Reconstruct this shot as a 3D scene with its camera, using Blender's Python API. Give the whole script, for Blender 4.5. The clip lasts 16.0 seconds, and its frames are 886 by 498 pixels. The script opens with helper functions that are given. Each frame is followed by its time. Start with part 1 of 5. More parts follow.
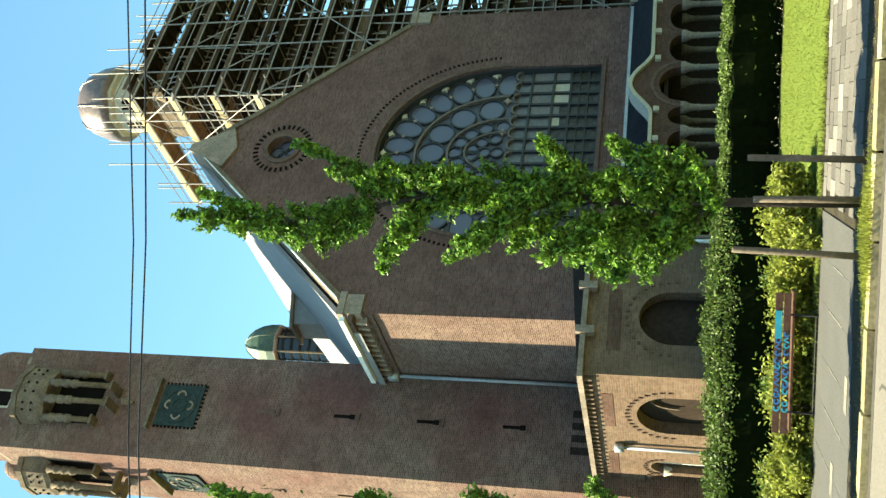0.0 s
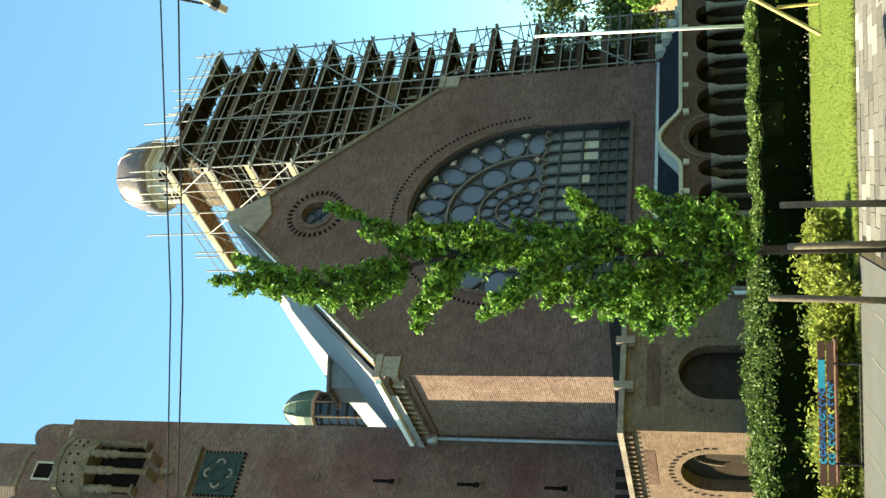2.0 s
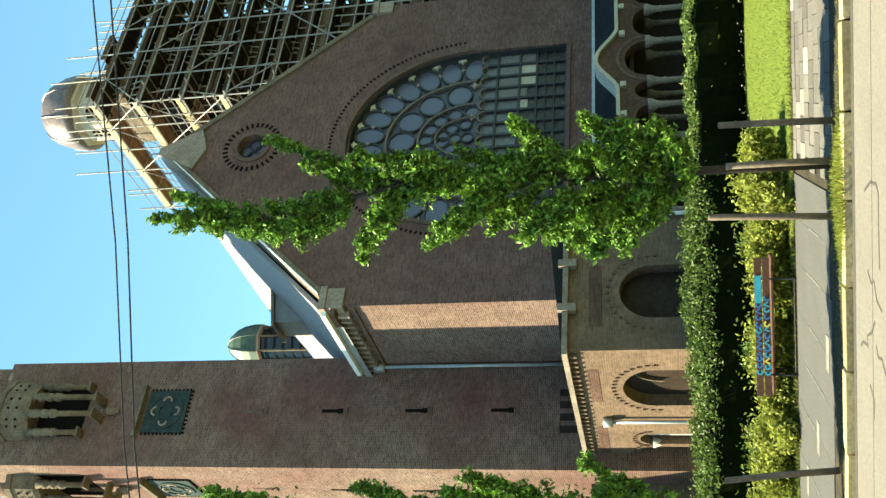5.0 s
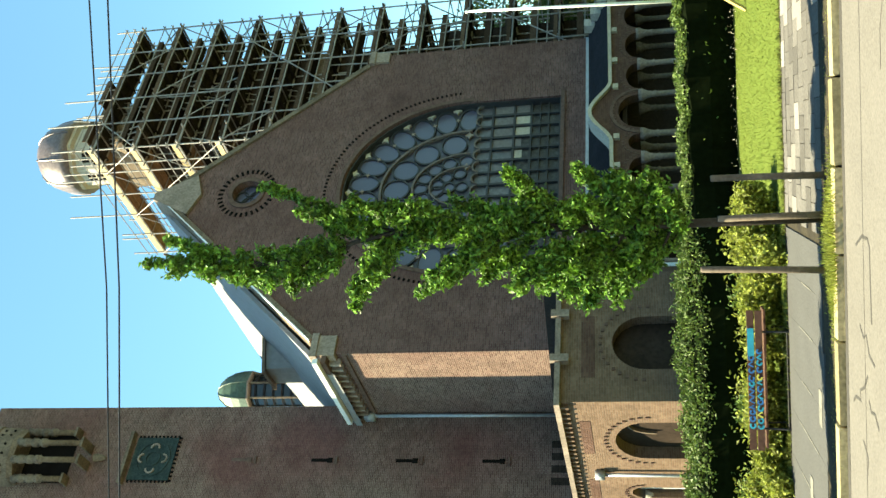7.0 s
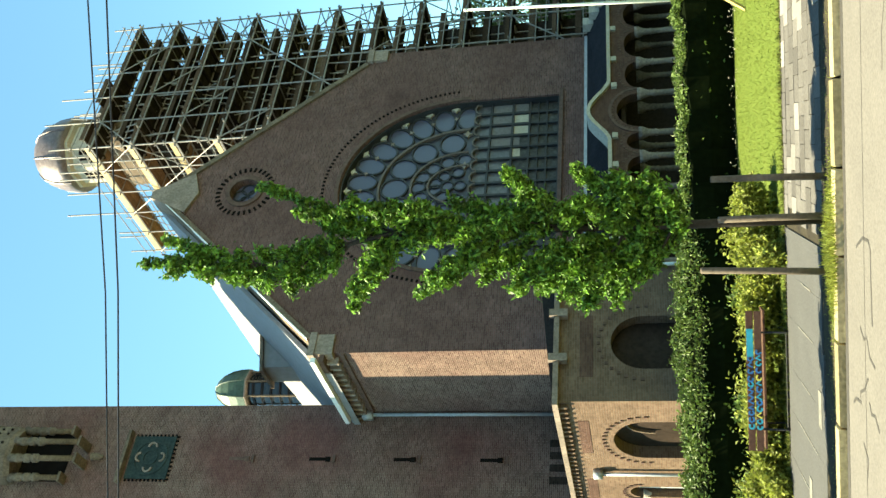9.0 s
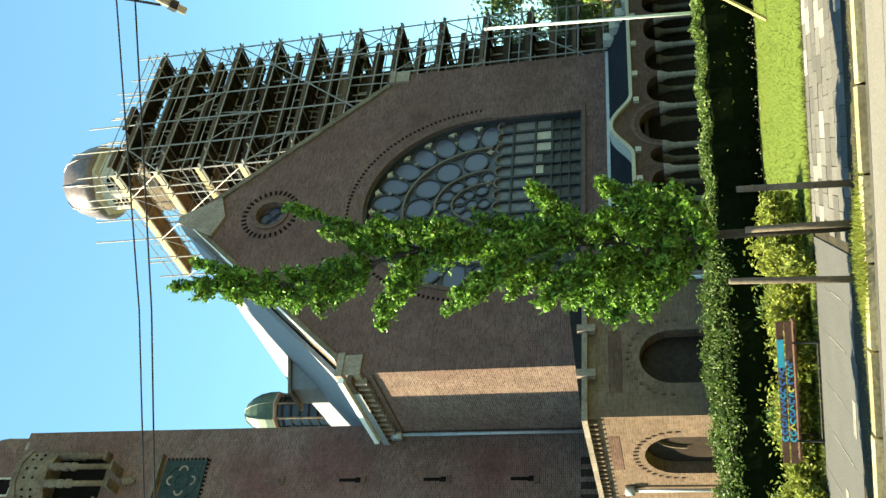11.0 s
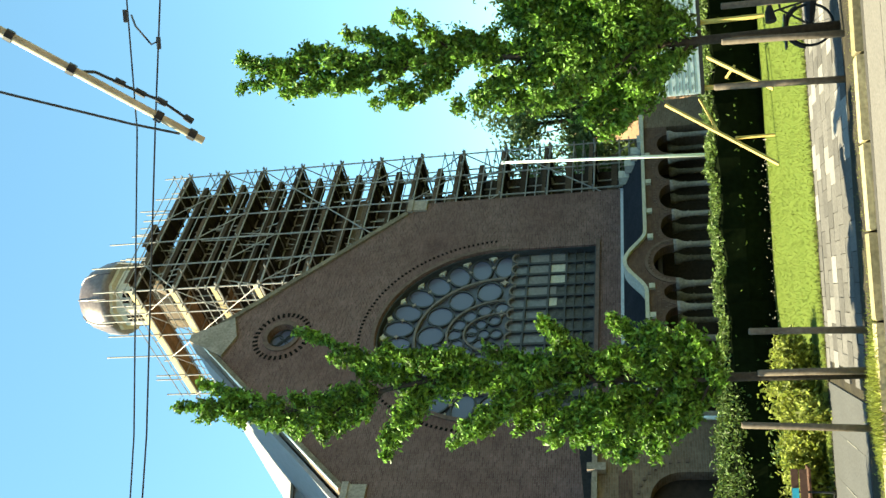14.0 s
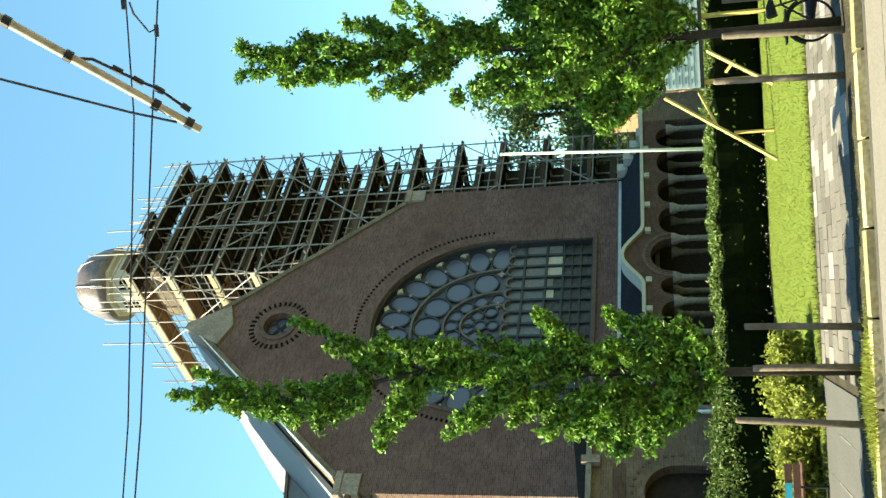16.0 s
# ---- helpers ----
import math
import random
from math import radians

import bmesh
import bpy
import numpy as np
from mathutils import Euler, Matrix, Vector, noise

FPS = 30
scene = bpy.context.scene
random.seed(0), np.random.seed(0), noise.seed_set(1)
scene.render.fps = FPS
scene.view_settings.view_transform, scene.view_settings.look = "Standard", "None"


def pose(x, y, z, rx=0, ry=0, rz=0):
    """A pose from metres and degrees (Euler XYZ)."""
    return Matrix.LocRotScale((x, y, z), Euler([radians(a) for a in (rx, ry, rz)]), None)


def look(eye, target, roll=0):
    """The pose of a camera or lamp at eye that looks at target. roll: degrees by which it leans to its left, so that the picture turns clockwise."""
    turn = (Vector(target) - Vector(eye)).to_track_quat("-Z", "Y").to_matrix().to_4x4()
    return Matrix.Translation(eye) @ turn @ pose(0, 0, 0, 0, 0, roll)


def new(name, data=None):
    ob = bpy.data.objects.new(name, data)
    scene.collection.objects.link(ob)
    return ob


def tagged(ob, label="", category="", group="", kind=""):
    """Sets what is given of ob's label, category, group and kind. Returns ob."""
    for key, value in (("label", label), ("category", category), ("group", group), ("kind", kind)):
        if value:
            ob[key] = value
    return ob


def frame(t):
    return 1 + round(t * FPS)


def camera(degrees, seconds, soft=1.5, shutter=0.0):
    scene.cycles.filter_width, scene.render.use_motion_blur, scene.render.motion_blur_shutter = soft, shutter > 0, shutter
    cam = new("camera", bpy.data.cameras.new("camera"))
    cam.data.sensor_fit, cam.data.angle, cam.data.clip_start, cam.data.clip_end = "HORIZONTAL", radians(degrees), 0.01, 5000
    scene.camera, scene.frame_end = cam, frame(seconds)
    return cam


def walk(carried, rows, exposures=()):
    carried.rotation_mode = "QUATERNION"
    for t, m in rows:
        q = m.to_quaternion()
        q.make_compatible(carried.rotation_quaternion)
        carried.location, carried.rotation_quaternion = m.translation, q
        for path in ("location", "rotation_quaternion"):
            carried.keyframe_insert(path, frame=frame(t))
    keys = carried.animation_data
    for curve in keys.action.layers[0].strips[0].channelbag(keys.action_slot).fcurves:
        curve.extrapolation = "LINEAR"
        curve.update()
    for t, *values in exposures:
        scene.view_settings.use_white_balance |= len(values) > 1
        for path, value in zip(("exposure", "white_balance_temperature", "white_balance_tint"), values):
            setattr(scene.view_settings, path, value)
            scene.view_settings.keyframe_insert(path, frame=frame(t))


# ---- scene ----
cam = camera(50.83, 16.0)
WALK = [
    (0.0, (-16.730, -27.000, 2.642), (5.609, 4.717, 12.388), -88.97),
    (0.5, (-16.737, -27.000, 2.653), (6.476, 3.970, 12.753), -90.26),
    (1.0, (-16.766, -27.000, 2.653), (6.713, 3.711, 12.926), -91.31),
    (1.5, (-16.785, -27.000, 2.621), (7.121, 3.118, 13.640), -91.82),
    (2.0, (-16.810, -27.000, 2.605), (7.419, 2.807, 13.763), -91.76),
    (2.5, (-16.808, -27.000, 2.613), (7.655, 2.767, 13.361), -92.54),
    (3.0, (-16.802, -27.000, 2.642), (6.167, 3.929, 13.404), -90.34),
    (3.5, (-16.790, -27.000, 2.672), (5.732, 4.304, 13.294), -90.48),
    (4.0, (-16.828, -27.000, 2.688), (4.845, 5.084, 12.733), -91.33),
    (4.5, (-16.781, -27.000, 2.702), (4.947, 5.267, 12.016), -92.19),
    (5.0, (-16.784, -27.000, 2.692), (5.286, 5.191, 11.445), -92.53),
    (5.2, (-16.746, -27.000, 2.712), (5.945, 4.785, 11.359), -92.71),
    (7.5, (-16.795, -27.000, 2.680), (7.018, 4.021, 11.088), -92.39),
    (8.0, (-16.806, -27.000, 2.677), (7.009, 3.997, 11.164), -92.33),
    (8.5, (-16.781, -27.000, 2.688), (6.993, 4.056, 11.076), -92.74),
    (9.0, (-16.715, -27.000, 2.722), (6.998, 4.131, 11.005), -92.33),
    (9.2, (-16.773, -27.000, 2.709), (6.956, 4.133, 10.935), -92.32),
    (11.3, (-16.789, -27.000, 2.740), (7.516, 3.290, 12.317), -93.77),
    (11.5, (-16.796, -27.000, 2.715), (7.644, 3.111, 12.514), -93.25),
    (12.0, (-16.796, -27.000, 2.703), (7.965, 2.354, 13.894), -93.52),
    (12.5, (-16.692, -27.000, 2.680), (10.452, 0.737, 12.369), -94.53),
    (13.0, (-16.667, -27.000, 2.641), (12.552, -1.438, 12.276), -94.51),
    (13.5, (-16.753, -27.000, 2.658), (12.722, -1.737, 12.301), -93.92),
    (14.0, (-16.724, -27.000, 2.680), (11.550, -0.358, 12.210), -93.53),
    (14.5, (-16.696, -27.000, 2.677), (11.253, -0.001, 12.159), -93.05),
    (15.0, (-16.714, -27.000, 2.679), (11.451, -0.260, 12.254), -93.05),
    (15.5, (-16.717, -27.000, 2.682), (11.457, -0.237, 12.166), -93.28),
    (16.0, (-16.707, -27.000, 2.676), (11.298, -0.047, 12.125), -92.66),
]
walk(cam, [(t, look(e, p, roll)) for t, e, p, roll in WALK], [(0.0, 2.02, 7200, 9), (16.0, 2.02, 7200, 9)])

# ---------- light ----------
from mathutils import geometry

SUN_EL, SUN_DIR = 56.0, Vector((0.82, -0.575, 0.0)).normalized()
world = bpy.data.worlds.new("sky")
scene.world = world
world.use_nodes = True
wn = world.node_tree.nodes
sky = wn.new("ShaderNodeTexSky")
sky.sky_type, sky.sun_disc = "NISHITA", False
sky.sun_elevation = radians(SUN_EL)
sky.sun_rotation = math.atan2(-SUN_DIR.x, -SUN_DIR.y)
sky.air_density, sky.dust_density, sky.ozone_density = 1.0, 0.15, 1.0
tint = wn.new("ShaderNodeMix")
tint.data_type, tint.blend_type = "RGBA", "MULTIPLY"
tint.inputs[0].default_value = 1.0
tint.inputs[7].default_value = (0.69, 1.05, 0.98, 1)
world.node_tree.links.new(sky.outputs[0], tint.inputs[6])
world.node_tree.links.new(tint.outputs[2], wn["Background"].inputs[0])
wn["Background"].inputs[1].default_value = 0.0905
sun = new("sun", bpy.data.lights.new("sun", "SUN"))
sun.data.energy, sun.data.angle, sun.data.color = 5.0, radians(0.53), (1.0, 0.965, 0.7)
_d = Vector((SUN_DIR.x * math.cos(radians(SUN_EL)), SUN_DIR.y * math.cos(radians(SUN_EL)), -math.sin(radians(SUN_EL))))
sun.matrix_world = Matrix.Translation((-30, 30, 60)) @ _d.to_track_quat("-Z", "Y").to_matrix().to_4x4()


# ---------- materials ----------
def material(name, color, rough=0.8, vary=0.25, scale=3.0, fine=40.0, bump=0.15, metal=0.0, spec=0.3, tint=None, random_obj=0.0, island=0.0, trans=0.0):
    """Base colour broken up by a coarse and a fine noise, with fine relief."""
    m = bpy.data.materials.new(name)
    m.use_nodes = True
    nt = m.node_tree
    n, ln = nt.nodes, nt.links
    b = n["Principled BSDF"]
    geo = n.new("ShaderNodeNewGeometry")
    big, small = n.new("ShaderNodeTexNoise"), n.new("ShaderNodeTexNoise")
    big.inputs["Scale"].default_value, big.inputs["Detail"].default_value = scale * 0.2, 5
    small.inputs["Scale"].default_value, small.inputs["Detail"].default_value = fine * 0.2, 4
    ln.new(geo.outputs["Position"], big.inputs["Vector"])
    ln.new(geo.outputs["Position"], small.inputs["Vector"])
    c = Vector(color)
    t = Vector(tint) if tint else c * 0.6
    mix = n.new("ShaderNodeMix")
    mix.data_type = "RGBA"
    mix.inputs[6].default_value = (*c, 1)
    mix.inputs[7].default_value = (*t, 1)
    ramp = n.new("ShaderNodeMapRange")
    ramp.inputs[1].default_value, ramp.inputs[2].default_value = 0.35, 0.7
    ramp.inputs[3].default_value, ramp.inputs[4].default_value = 0.0, min(1.0, vary * 2.2)
    ln.new(big.outputs[0], ramp.inputs[0])
    ln.new(ramp.outputs[0], mix.inputs[0])
    hsv = n.new("ShaderNodeHueSaturation")
    ln.new(mix.outputs[2], hsv.inputs["Color"])
    val = n.new("ShaderNodeMapRange")
    val.inputs[3].default_value, val.inputs[4].default_value = 1 - vary, 1 + vary
    val.inputs[1].default_value, val.inputs[2].default_value = 0.25, 0.75
    ln.new(small.outputs[0], val.inputs[0])
    last = val.outputs[0]
    for amount, node, sock in ((random_obj, "ShaderNodeObjectInfo", "Random"), (island, "ShaderNodeNewGeometry", "Random Per Island")):
        if amount:
            src, mr, mul = n.new(node), n.new("ShaderNodeMapRange"), n.new("ShaderNodeMath")
            mr.inputs[3].default_value, mr.inputs[4].default_value = 1 - amount, 1 + amount
            ln.new(src.outputs[sock], mr.inputs[0])
            mul.operation = "MULTIPLY"
            ln.new(last, mul.inputs[0])
            ln.new(mr.outputs[0], mul.inputs[1])
            last = mul.outputs[0]
    ln.new(last, hsv.inputs["Value"])
    ln.new(hsv.outputs[0], b.inputs["Base Color"])
    b.inputs["Roughness"].default_value, b.inputs["Metallic"].default_value = rough, metal
    b.inputs["Specular IOR Level"].default_value = spec if rough < 0.85 else min(spec, 0.05)
    if bump:
        bp = n.new("ShaderNodeBump")
        bp.inputs["Strength"].default_value, bp.inputs["Distance"].default_value = bump, 0.02
        ln.new(small.outputs[0], bp.inputs["Height"])
        ln.new(bp.outputs[0], b.inputs["Normal"])
    if trans:
        tr, ms = n.new("ShaderNodeBsdfTranslucent"), n.new("ShaderNodeMixShader")
        ln.new(hsv.outputs[0], tr.inputs[0])
        ms.inputs[0].default_value = trans
        ln.new(b.outputs[0], ms.inputs[1])
        ln.new(tr.outputs[0], ms.inputs[2])
        ln.new(ms.outputs[0], n["Material Output"].inputs[0])
    return m


def brick_material(name, c1, c2, mortar, stain, width=0.22, height=0.072):
    """Coursed brickwork on upright walls, with broad stains and single dark headers."""
    m = bpy.data.materials.new(name)
    m.use_nodes = True
    nt = m.node_tree
    n, ln = nt.nodes, nt.links
    b = n["Principled BSDF"]
    geo, sep, add, com = (n.new(k) for k in ("ShaderNodeNewGeometry", "ShaderNodeSeparateXYZ", "ShaderNodeMath", "ShaderNodeCombineXYZ"))
    ln.new(geo.outputs["Position"], sep.inputs[0])
    ln.new(sep.outputs[0], add.inputs[0])
    ln.new(sep.outputs[1], add.inputs[1])
    ln.new(add.outputs[0], com.inputs[0])
    ln.new(sep.outputs[2], com.inputs[1])
    br = n.new("ShaderNodeTexBrick")
    br.inputs["Scale"].default_value = 1.0
    br.inputs["Brick Width"].default_value, br.inputs["Row Height"].default_value = width, height
    br.inputs["Mortar Size"].default_value, br.inputs["Mortar Smooth"].default_value = 0.011, 0.3
    br.inputs["Color1"].default_value, br.inputs["Color2"].default_value, br.inputs["Mortar"].default_value = (*c1, 1), (*c2, 1), (*mortar, 1)
    br.inputs["Bias"].default_value = -0.1
    ln.new(com.outputs[0], br.inputs["Vector"])
    big, mid, cell = n.new("ShaderNodeTexNoise"), n.new("ShaderNodeTexNoise"), n.new("ShaderNodeTexNoise")
    for node, s, d in ((big, 0.22, 6), (mid, 1.6, 6), (cell, 7.0, 2)):
        node.inputs["Scale"].default_value, node.inputs["Detail"].default_value = s, d
        ln.new(geo.outputs["Position"], node.inputs["Vector"])
    mix = n.new("ShaderNodeMix")
    mix.data_type = "RGBA"
    mix.inputs[7].default_value = (*stain, 1)
    mr = n.new("ShaderNodeMapRange")
    mr.inputs[1].default_value, mr.inputs[2].default_value, mr.inputs[4].default_value = 0.42, 0.68, 0.75
    ln.new(big.outputs[0], mr.inputs[0])
    ln.new(mr.outputs[0], mix.inputs[0])
    ln.new(br.outputs[0], mix.inputs[6])
    hsv = n.new("ShaderNodeHueSaturation")
    v = n.new("ShaderNodeMapRange")
    v.inputs[1].default_value, v.inputs[2].default_value, v.inputs[3].default_value, v.inputs[4].default_value = 0.3, 0.7, 0.84, 1.16
    v2 = n.new("ShaderNodeMapRange")
    v2.inputs[1].default_value, v2.inputs[2].default_value, v2.inputs[3].default_value, v2.inputs[4].default_value = 0.3, 0.7, 0.86, 1.14
    mul = n.new("ShaderNodeMath")
    mul.operation = "MULTIPLY"
    ln.new(mid.outputs[0], v.inputs[0])
    ln.new(cell.outputs[0], v2.inputs[0])
    ln.new(v.outputs[0], mul.inputs[0])
    ln.new(v2.outputs[0], mul.inputs[1])
    ln.new(mul.outputs[0], hsv.inputs["Value"])
    ln.new(mix.outputs[2], hsv.inputs["Color"])
    ln.new(hsv.outputs[0], b.inputs["Base Color"])
    bp = n.new("ShaderNodeBump")
    bp.inputs["Strength"].default_value, bp.inputs["Distance"].default_value = 0.5, 0.02
    bp.invert = True
    ln.new(br.outputs["Fac"], bp.inputs["Height"])
    ln.new(bp.outputs[0], b.inputs["Normal"])
    b.inputs["Roughness"].default_value = 0.9
    b.inputs["Specular IOR Level"].default_value = 0.06
    return m


BRICK = brick_material("facade_brick", (0.166, 0.091, 0.078), (0.088, 0.045, 0.04), (0.162, 0.11, 0.094), (0.103, 0.055, 0.048))
BRICK_TOWER = brick_material("tower_brick", (0.182, 0.114, 0.09), (0.092, 0.051, 0.043), (0.235, 0.178, 0.142), (0.128, 0.052, 0.047))
# brick darkened to hold the shade behind the scaffolding
BRICK_SHADE = brick_material("shade_dark_brick", (0.05, 0.035, 0.027), (0.025, 0.017, 0.013), (0.05, 0.038, 0.03), (0.026, 0.017, 0.014))
BRICK_PORCH = brick_material("porch_brick", (0.186, 0.12, 0.084), (0.13, 0.08, 0.055), (0.172, 0.128, 0.096), (0.136, 0.087, 0.062))
BRICK_ARCADE = brick_material("arcade_brick", (0.13, 0.073, 0.055), (0.085, 0.046, 0.036), (0.115, 0.076, 0.06), (0.09, 0.05, 0.04))
BRICK_DARK = material("dark_brick", (0.135, 0.086, 0.07), 0.9, 0.3, 4, 30)
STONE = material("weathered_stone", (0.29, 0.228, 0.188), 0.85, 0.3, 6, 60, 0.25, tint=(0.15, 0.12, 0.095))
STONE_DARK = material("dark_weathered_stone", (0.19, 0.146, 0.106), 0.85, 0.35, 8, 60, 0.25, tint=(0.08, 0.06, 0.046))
STONE_PALE = material("pale_stone", (0.45, 0.4, 0.32), 0.8, 0.2, 6, 60, 0.2, tint=(0.31, 0.27, 0.21))
SLATE = material("slate_roof", (0.026, 0.025, 0.028), 0.9, 0.3, 6, 50, 0.25)
METAL_ROOF = material("pale_roof_sheet", (0.235, 0.23, 0.235), 0.8, 0.12, 4, 20, 0.08, spec=0.1, tint=(0.2, 0.196, 0.203))
LEAD = material("grey_zinc", (0.42, 0.44, 0.46), 0.5, 0.2, 6, 40, 0.1, metal=0.3)
WHITE = material("white_paint", (0.78, 0.78, 0.75), 0.5, 0.1, 5, 40, 0.05)
COPPER = material("green_copper", (0.06, 0.105, 0.075), 0.5, 0.35, 5, 30, 0.15, tint=(0.025, 0.045, 0.036))
TEAL = material("teal_glazed_panel", (0.022, 0.034, 0.034), 0.8, 0.35, 12, 60, 0.2, spec=0.1, tint=(0.042, 0.064, 0.06))
DOME = material("weathered_dome_sheet", (0.19, 0.15, 0.148), 0.42, 0.35, 8, 30, 0.1, metal=0.15)
# near-black colour in place of the shade inside openings and recesses
DARK = material("recess_shade", (0.012, 0.01, 0.009), 0.95, 0.2, 3, 20, 0.0, spec=0.0)
# door wood; in the arcade the same colour paints the inner shade
DARK_WOOD_SHADE = material("dark_door_and_shade", (0.04, 0.027, 0.02), 0.8, 0.3, 5, 40, 0.2, spec=0.1)
LEADCAME = material("window_bar", (0.035, 0.035, 0.037), 0.6, 0.2, 5, 40, 0.05)
TRACERY = material("tracery_stone", (0.15, 0.122, 0.108), 0.85, 0.25, 8, 50, 0.2)
STEEL = material("galvanised_tube", (0.29, 0.262, 0.24), 0.5, 0.25, 8, 40, 0.03, metal=0.2)
# scaffold boards: sun and shade are in the colours, pale left side, near-black elsewhere
PLANK = material("sunlit_plank", (0.5, 0.39, 0.23), 0.85, 0.3, 8, 60, 0.1, random_obj=0.3)
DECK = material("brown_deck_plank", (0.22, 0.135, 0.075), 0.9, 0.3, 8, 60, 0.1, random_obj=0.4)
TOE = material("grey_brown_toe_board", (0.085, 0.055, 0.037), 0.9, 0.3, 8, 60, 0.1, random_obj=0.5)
PLANK_SHADED = material("shaded_plank", (0.04, 0.03, 0.022), 0.95, 0.3, 8, 60, 0.1, random_obj=0.3, spec=0.05)
TIMBER = material("yellow_timber", (0.5, 0.35, 0.115), 0.7, 0.2, 8, 60, 0.1)
STAKE = material("weathered_stake_wood", (0.17, 0.138, 0.108), 0.85, 0.3, 10, 80, 0.25, tint=(0.1, 0.083, 0.066))
BARK = material("bark", (0.055, 0.046, 0.036), 0.9, 0.3, 14, 90, 0.4)
LEAF = material("leaf_green", (0.13, 0.255, 0.03), 0.5, 0.2, 6, 20, 0.0, spec=0.3, tint=(0.05, 0.125, 0.02), island=0.75, trans=0.2)
LEAF_YELLOW = material("leaf_yellow_green", (0.27, 0.3, 0.055), 0.55, 0.2, 6, 20, 0.0, tint=(0.13, 0.17, 0.035), island=0.6, trans=0.35)
LEAF_HEDGE = material("leaf_hedge", (0.11, 0.165, 0.036), 0.5, 0.2, 8, 20, 0.0, tint=(0.035, 0.075, 0.018), island=0.6, trans=0.2)
LEAF_FAR = material("leaf_far", (0.1, 0.15, 0.05), 0.7, 0.2, 2, 10, 0.0, island=0.4, trans=0.25)
LEAF_RUST = material("leaf_rust", (0.3, 0.13, 0.05), 0.7, 0.2, 2, 10, 0.0, island=0.4, trans=0.25)
# near-black so that the shade of the hedge's front is in the colour
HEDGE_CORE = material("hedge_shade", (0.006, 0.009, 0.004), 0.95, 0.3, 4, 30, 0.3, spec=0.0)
LAWN = material("lawn", (0.1, 0.132, 0.028), 0.9, 0.22, 7, 60, 0.4, tint=(0.075, 0.11, 0.021))
BLADES = material("grass_blades", (0.125, 0.152, 0.03), 0.8, 0.15, 3, 30, 0.0, tint=(0.145, 0.155, 0.04), island=0.2, trans=0.25)
DARK_SOIL = material("dark_trodden_soil", (0.034, 0.03, 0.024), 0.95, 0.35, 8, 60, 0.5, tint=(0.065, 0.055, 0.034))
SOIL = material("dry_soil", (0.17, 0.14, 0.09), 0.95, 0.35, 8, 60, 0.5, tint=(0.1, 0.085, 0.05))
ROAD = material("pale_worn_asphalt", (0.15, 0.138, 0.125), 0.9, 0.2, 5, 150, 0.3, tint=(0.12, 0.111, 0.102))
ASPHALT = material("grey_footway_asphalt", (0.088, 0.087, 0.085), 0.9, 0.22, 5, 120, 0.3, tint=(0.07, 0.069, 0.068))
PALE_JOINT = material("pale_mortar_joint", (0.2, 0.19, 0.165), 0.9, 0.3, 8, 80, 0.1)
TAR = material("tar_crack", (0.06, 0.055, 0.05), 0.8, 0.2, 8, 60, 0.1)
KERB = material("concrete_kerb", (0.34, 0.29, 0.17), 0.9, 0.3, 8, 80, 0.3, random_obj=0.3)
SLAB = material("grey_paving_slab", (0.128, 0.119, 0.111), 0.9, 0.25, 6, 90, 0.25, random_obj=0.22)
SLAB_PALE = material("pale_paving_slab", (0.235, 0.218, 0.2), 0.9, 0.2, 6, 90, 0.25, random_obj=0.15)
BENCH_WOOD = material("brown_bench_wood", (0.105, 0.052, 0.037), 0.7, 0.25, 10, 60, 0.15)
IRON = material("black_iron", (0.02, 0.02, 0.022), 0.5, 0.2, 8, 40, 0.05)
SPRAY_BLUE = material("blue_spray_paint", (0.04, 0.2, 0.5), 0.5, 0.2, 10, 40, 0.0)
SPRAY_CYAN = material("cyan_spray_paint", (0.03, 0.4, 0.58), 0.5, 0.2, 10, 40, 0.0)
SPRAY_YELLOW = material("yellow_spray_paint", (0.8, 0.75, 0.15), 0.5, 0.15, 10, 40, 0.0)
BOARD = material("pale_blue_board", (0.5, 0.58, 0.62), 0.6, 0.1, 4, 40, 0.05)
BAR_GREY = material("grey_lettering_bar", (0.16, 0.2, 0.24), 0.6, 0.1, 4, 40, 0.0)
CREAM = material("cream_painted_tube", (0.42, 0.37, 0.27), 0.55, 0.25, 8, 50, 0.1, tint=(0.3, 0.26, 0.18))
WIRE = material("dark_wire", (0.025, 0.03, 0.035), 0.5, 0.1, 5, 30, 0.0)
RUBBER = material("black_rubber", (0.015, 0.015, 0.015), 0.8, 0.1, 5, 30, 0.0)
ORANGE_BRICK = material("orange_brick", (0.5, 0.3, 0.2), 0.9, 0.2, 5, 40, 0.1)
GLASS = bpy.data.materials.new("window_glass")
GLASS.use_nodes = True
_g = GLASS.node_tree.nodes["Principled BSDF"]
_g.inputs["Base Color"].default_value, _g.inputs["Roughness"].default_value = (0.072, 0.069, 0.105, 1), 0.3
_g.inputs["Specular IOR Level"].default_value = 0.4
GLASS_DIM = material("dim_leaded_glass", (0.1, 0.092, 0.1), 0.35, 0.35, 12, 30, 0.05, spec=0.4)
GLASS_DEEP = material("deep_blue_leaded_glass", (0.042, 0.038, 0.056), 0.35, 0.4, 10, 30, 0.05, spec=0.35, tint=(0.03, 0.026, 0.03))
# dark glass whose mottling paints in reflections of the surroundings
GLASS_MOTTLED = material("mottled_broken_glass", (0.02, 0.018, 0.016), 0.5, 0.5, 25, 60, 0.1, spec=0.3, tint=(0.07, 0.066, 0.062))
PALE_BLIND = material("grey_blind", (0.17, 0.155, 0.15), 0.7, 0.25, 8, 40, 0.0)
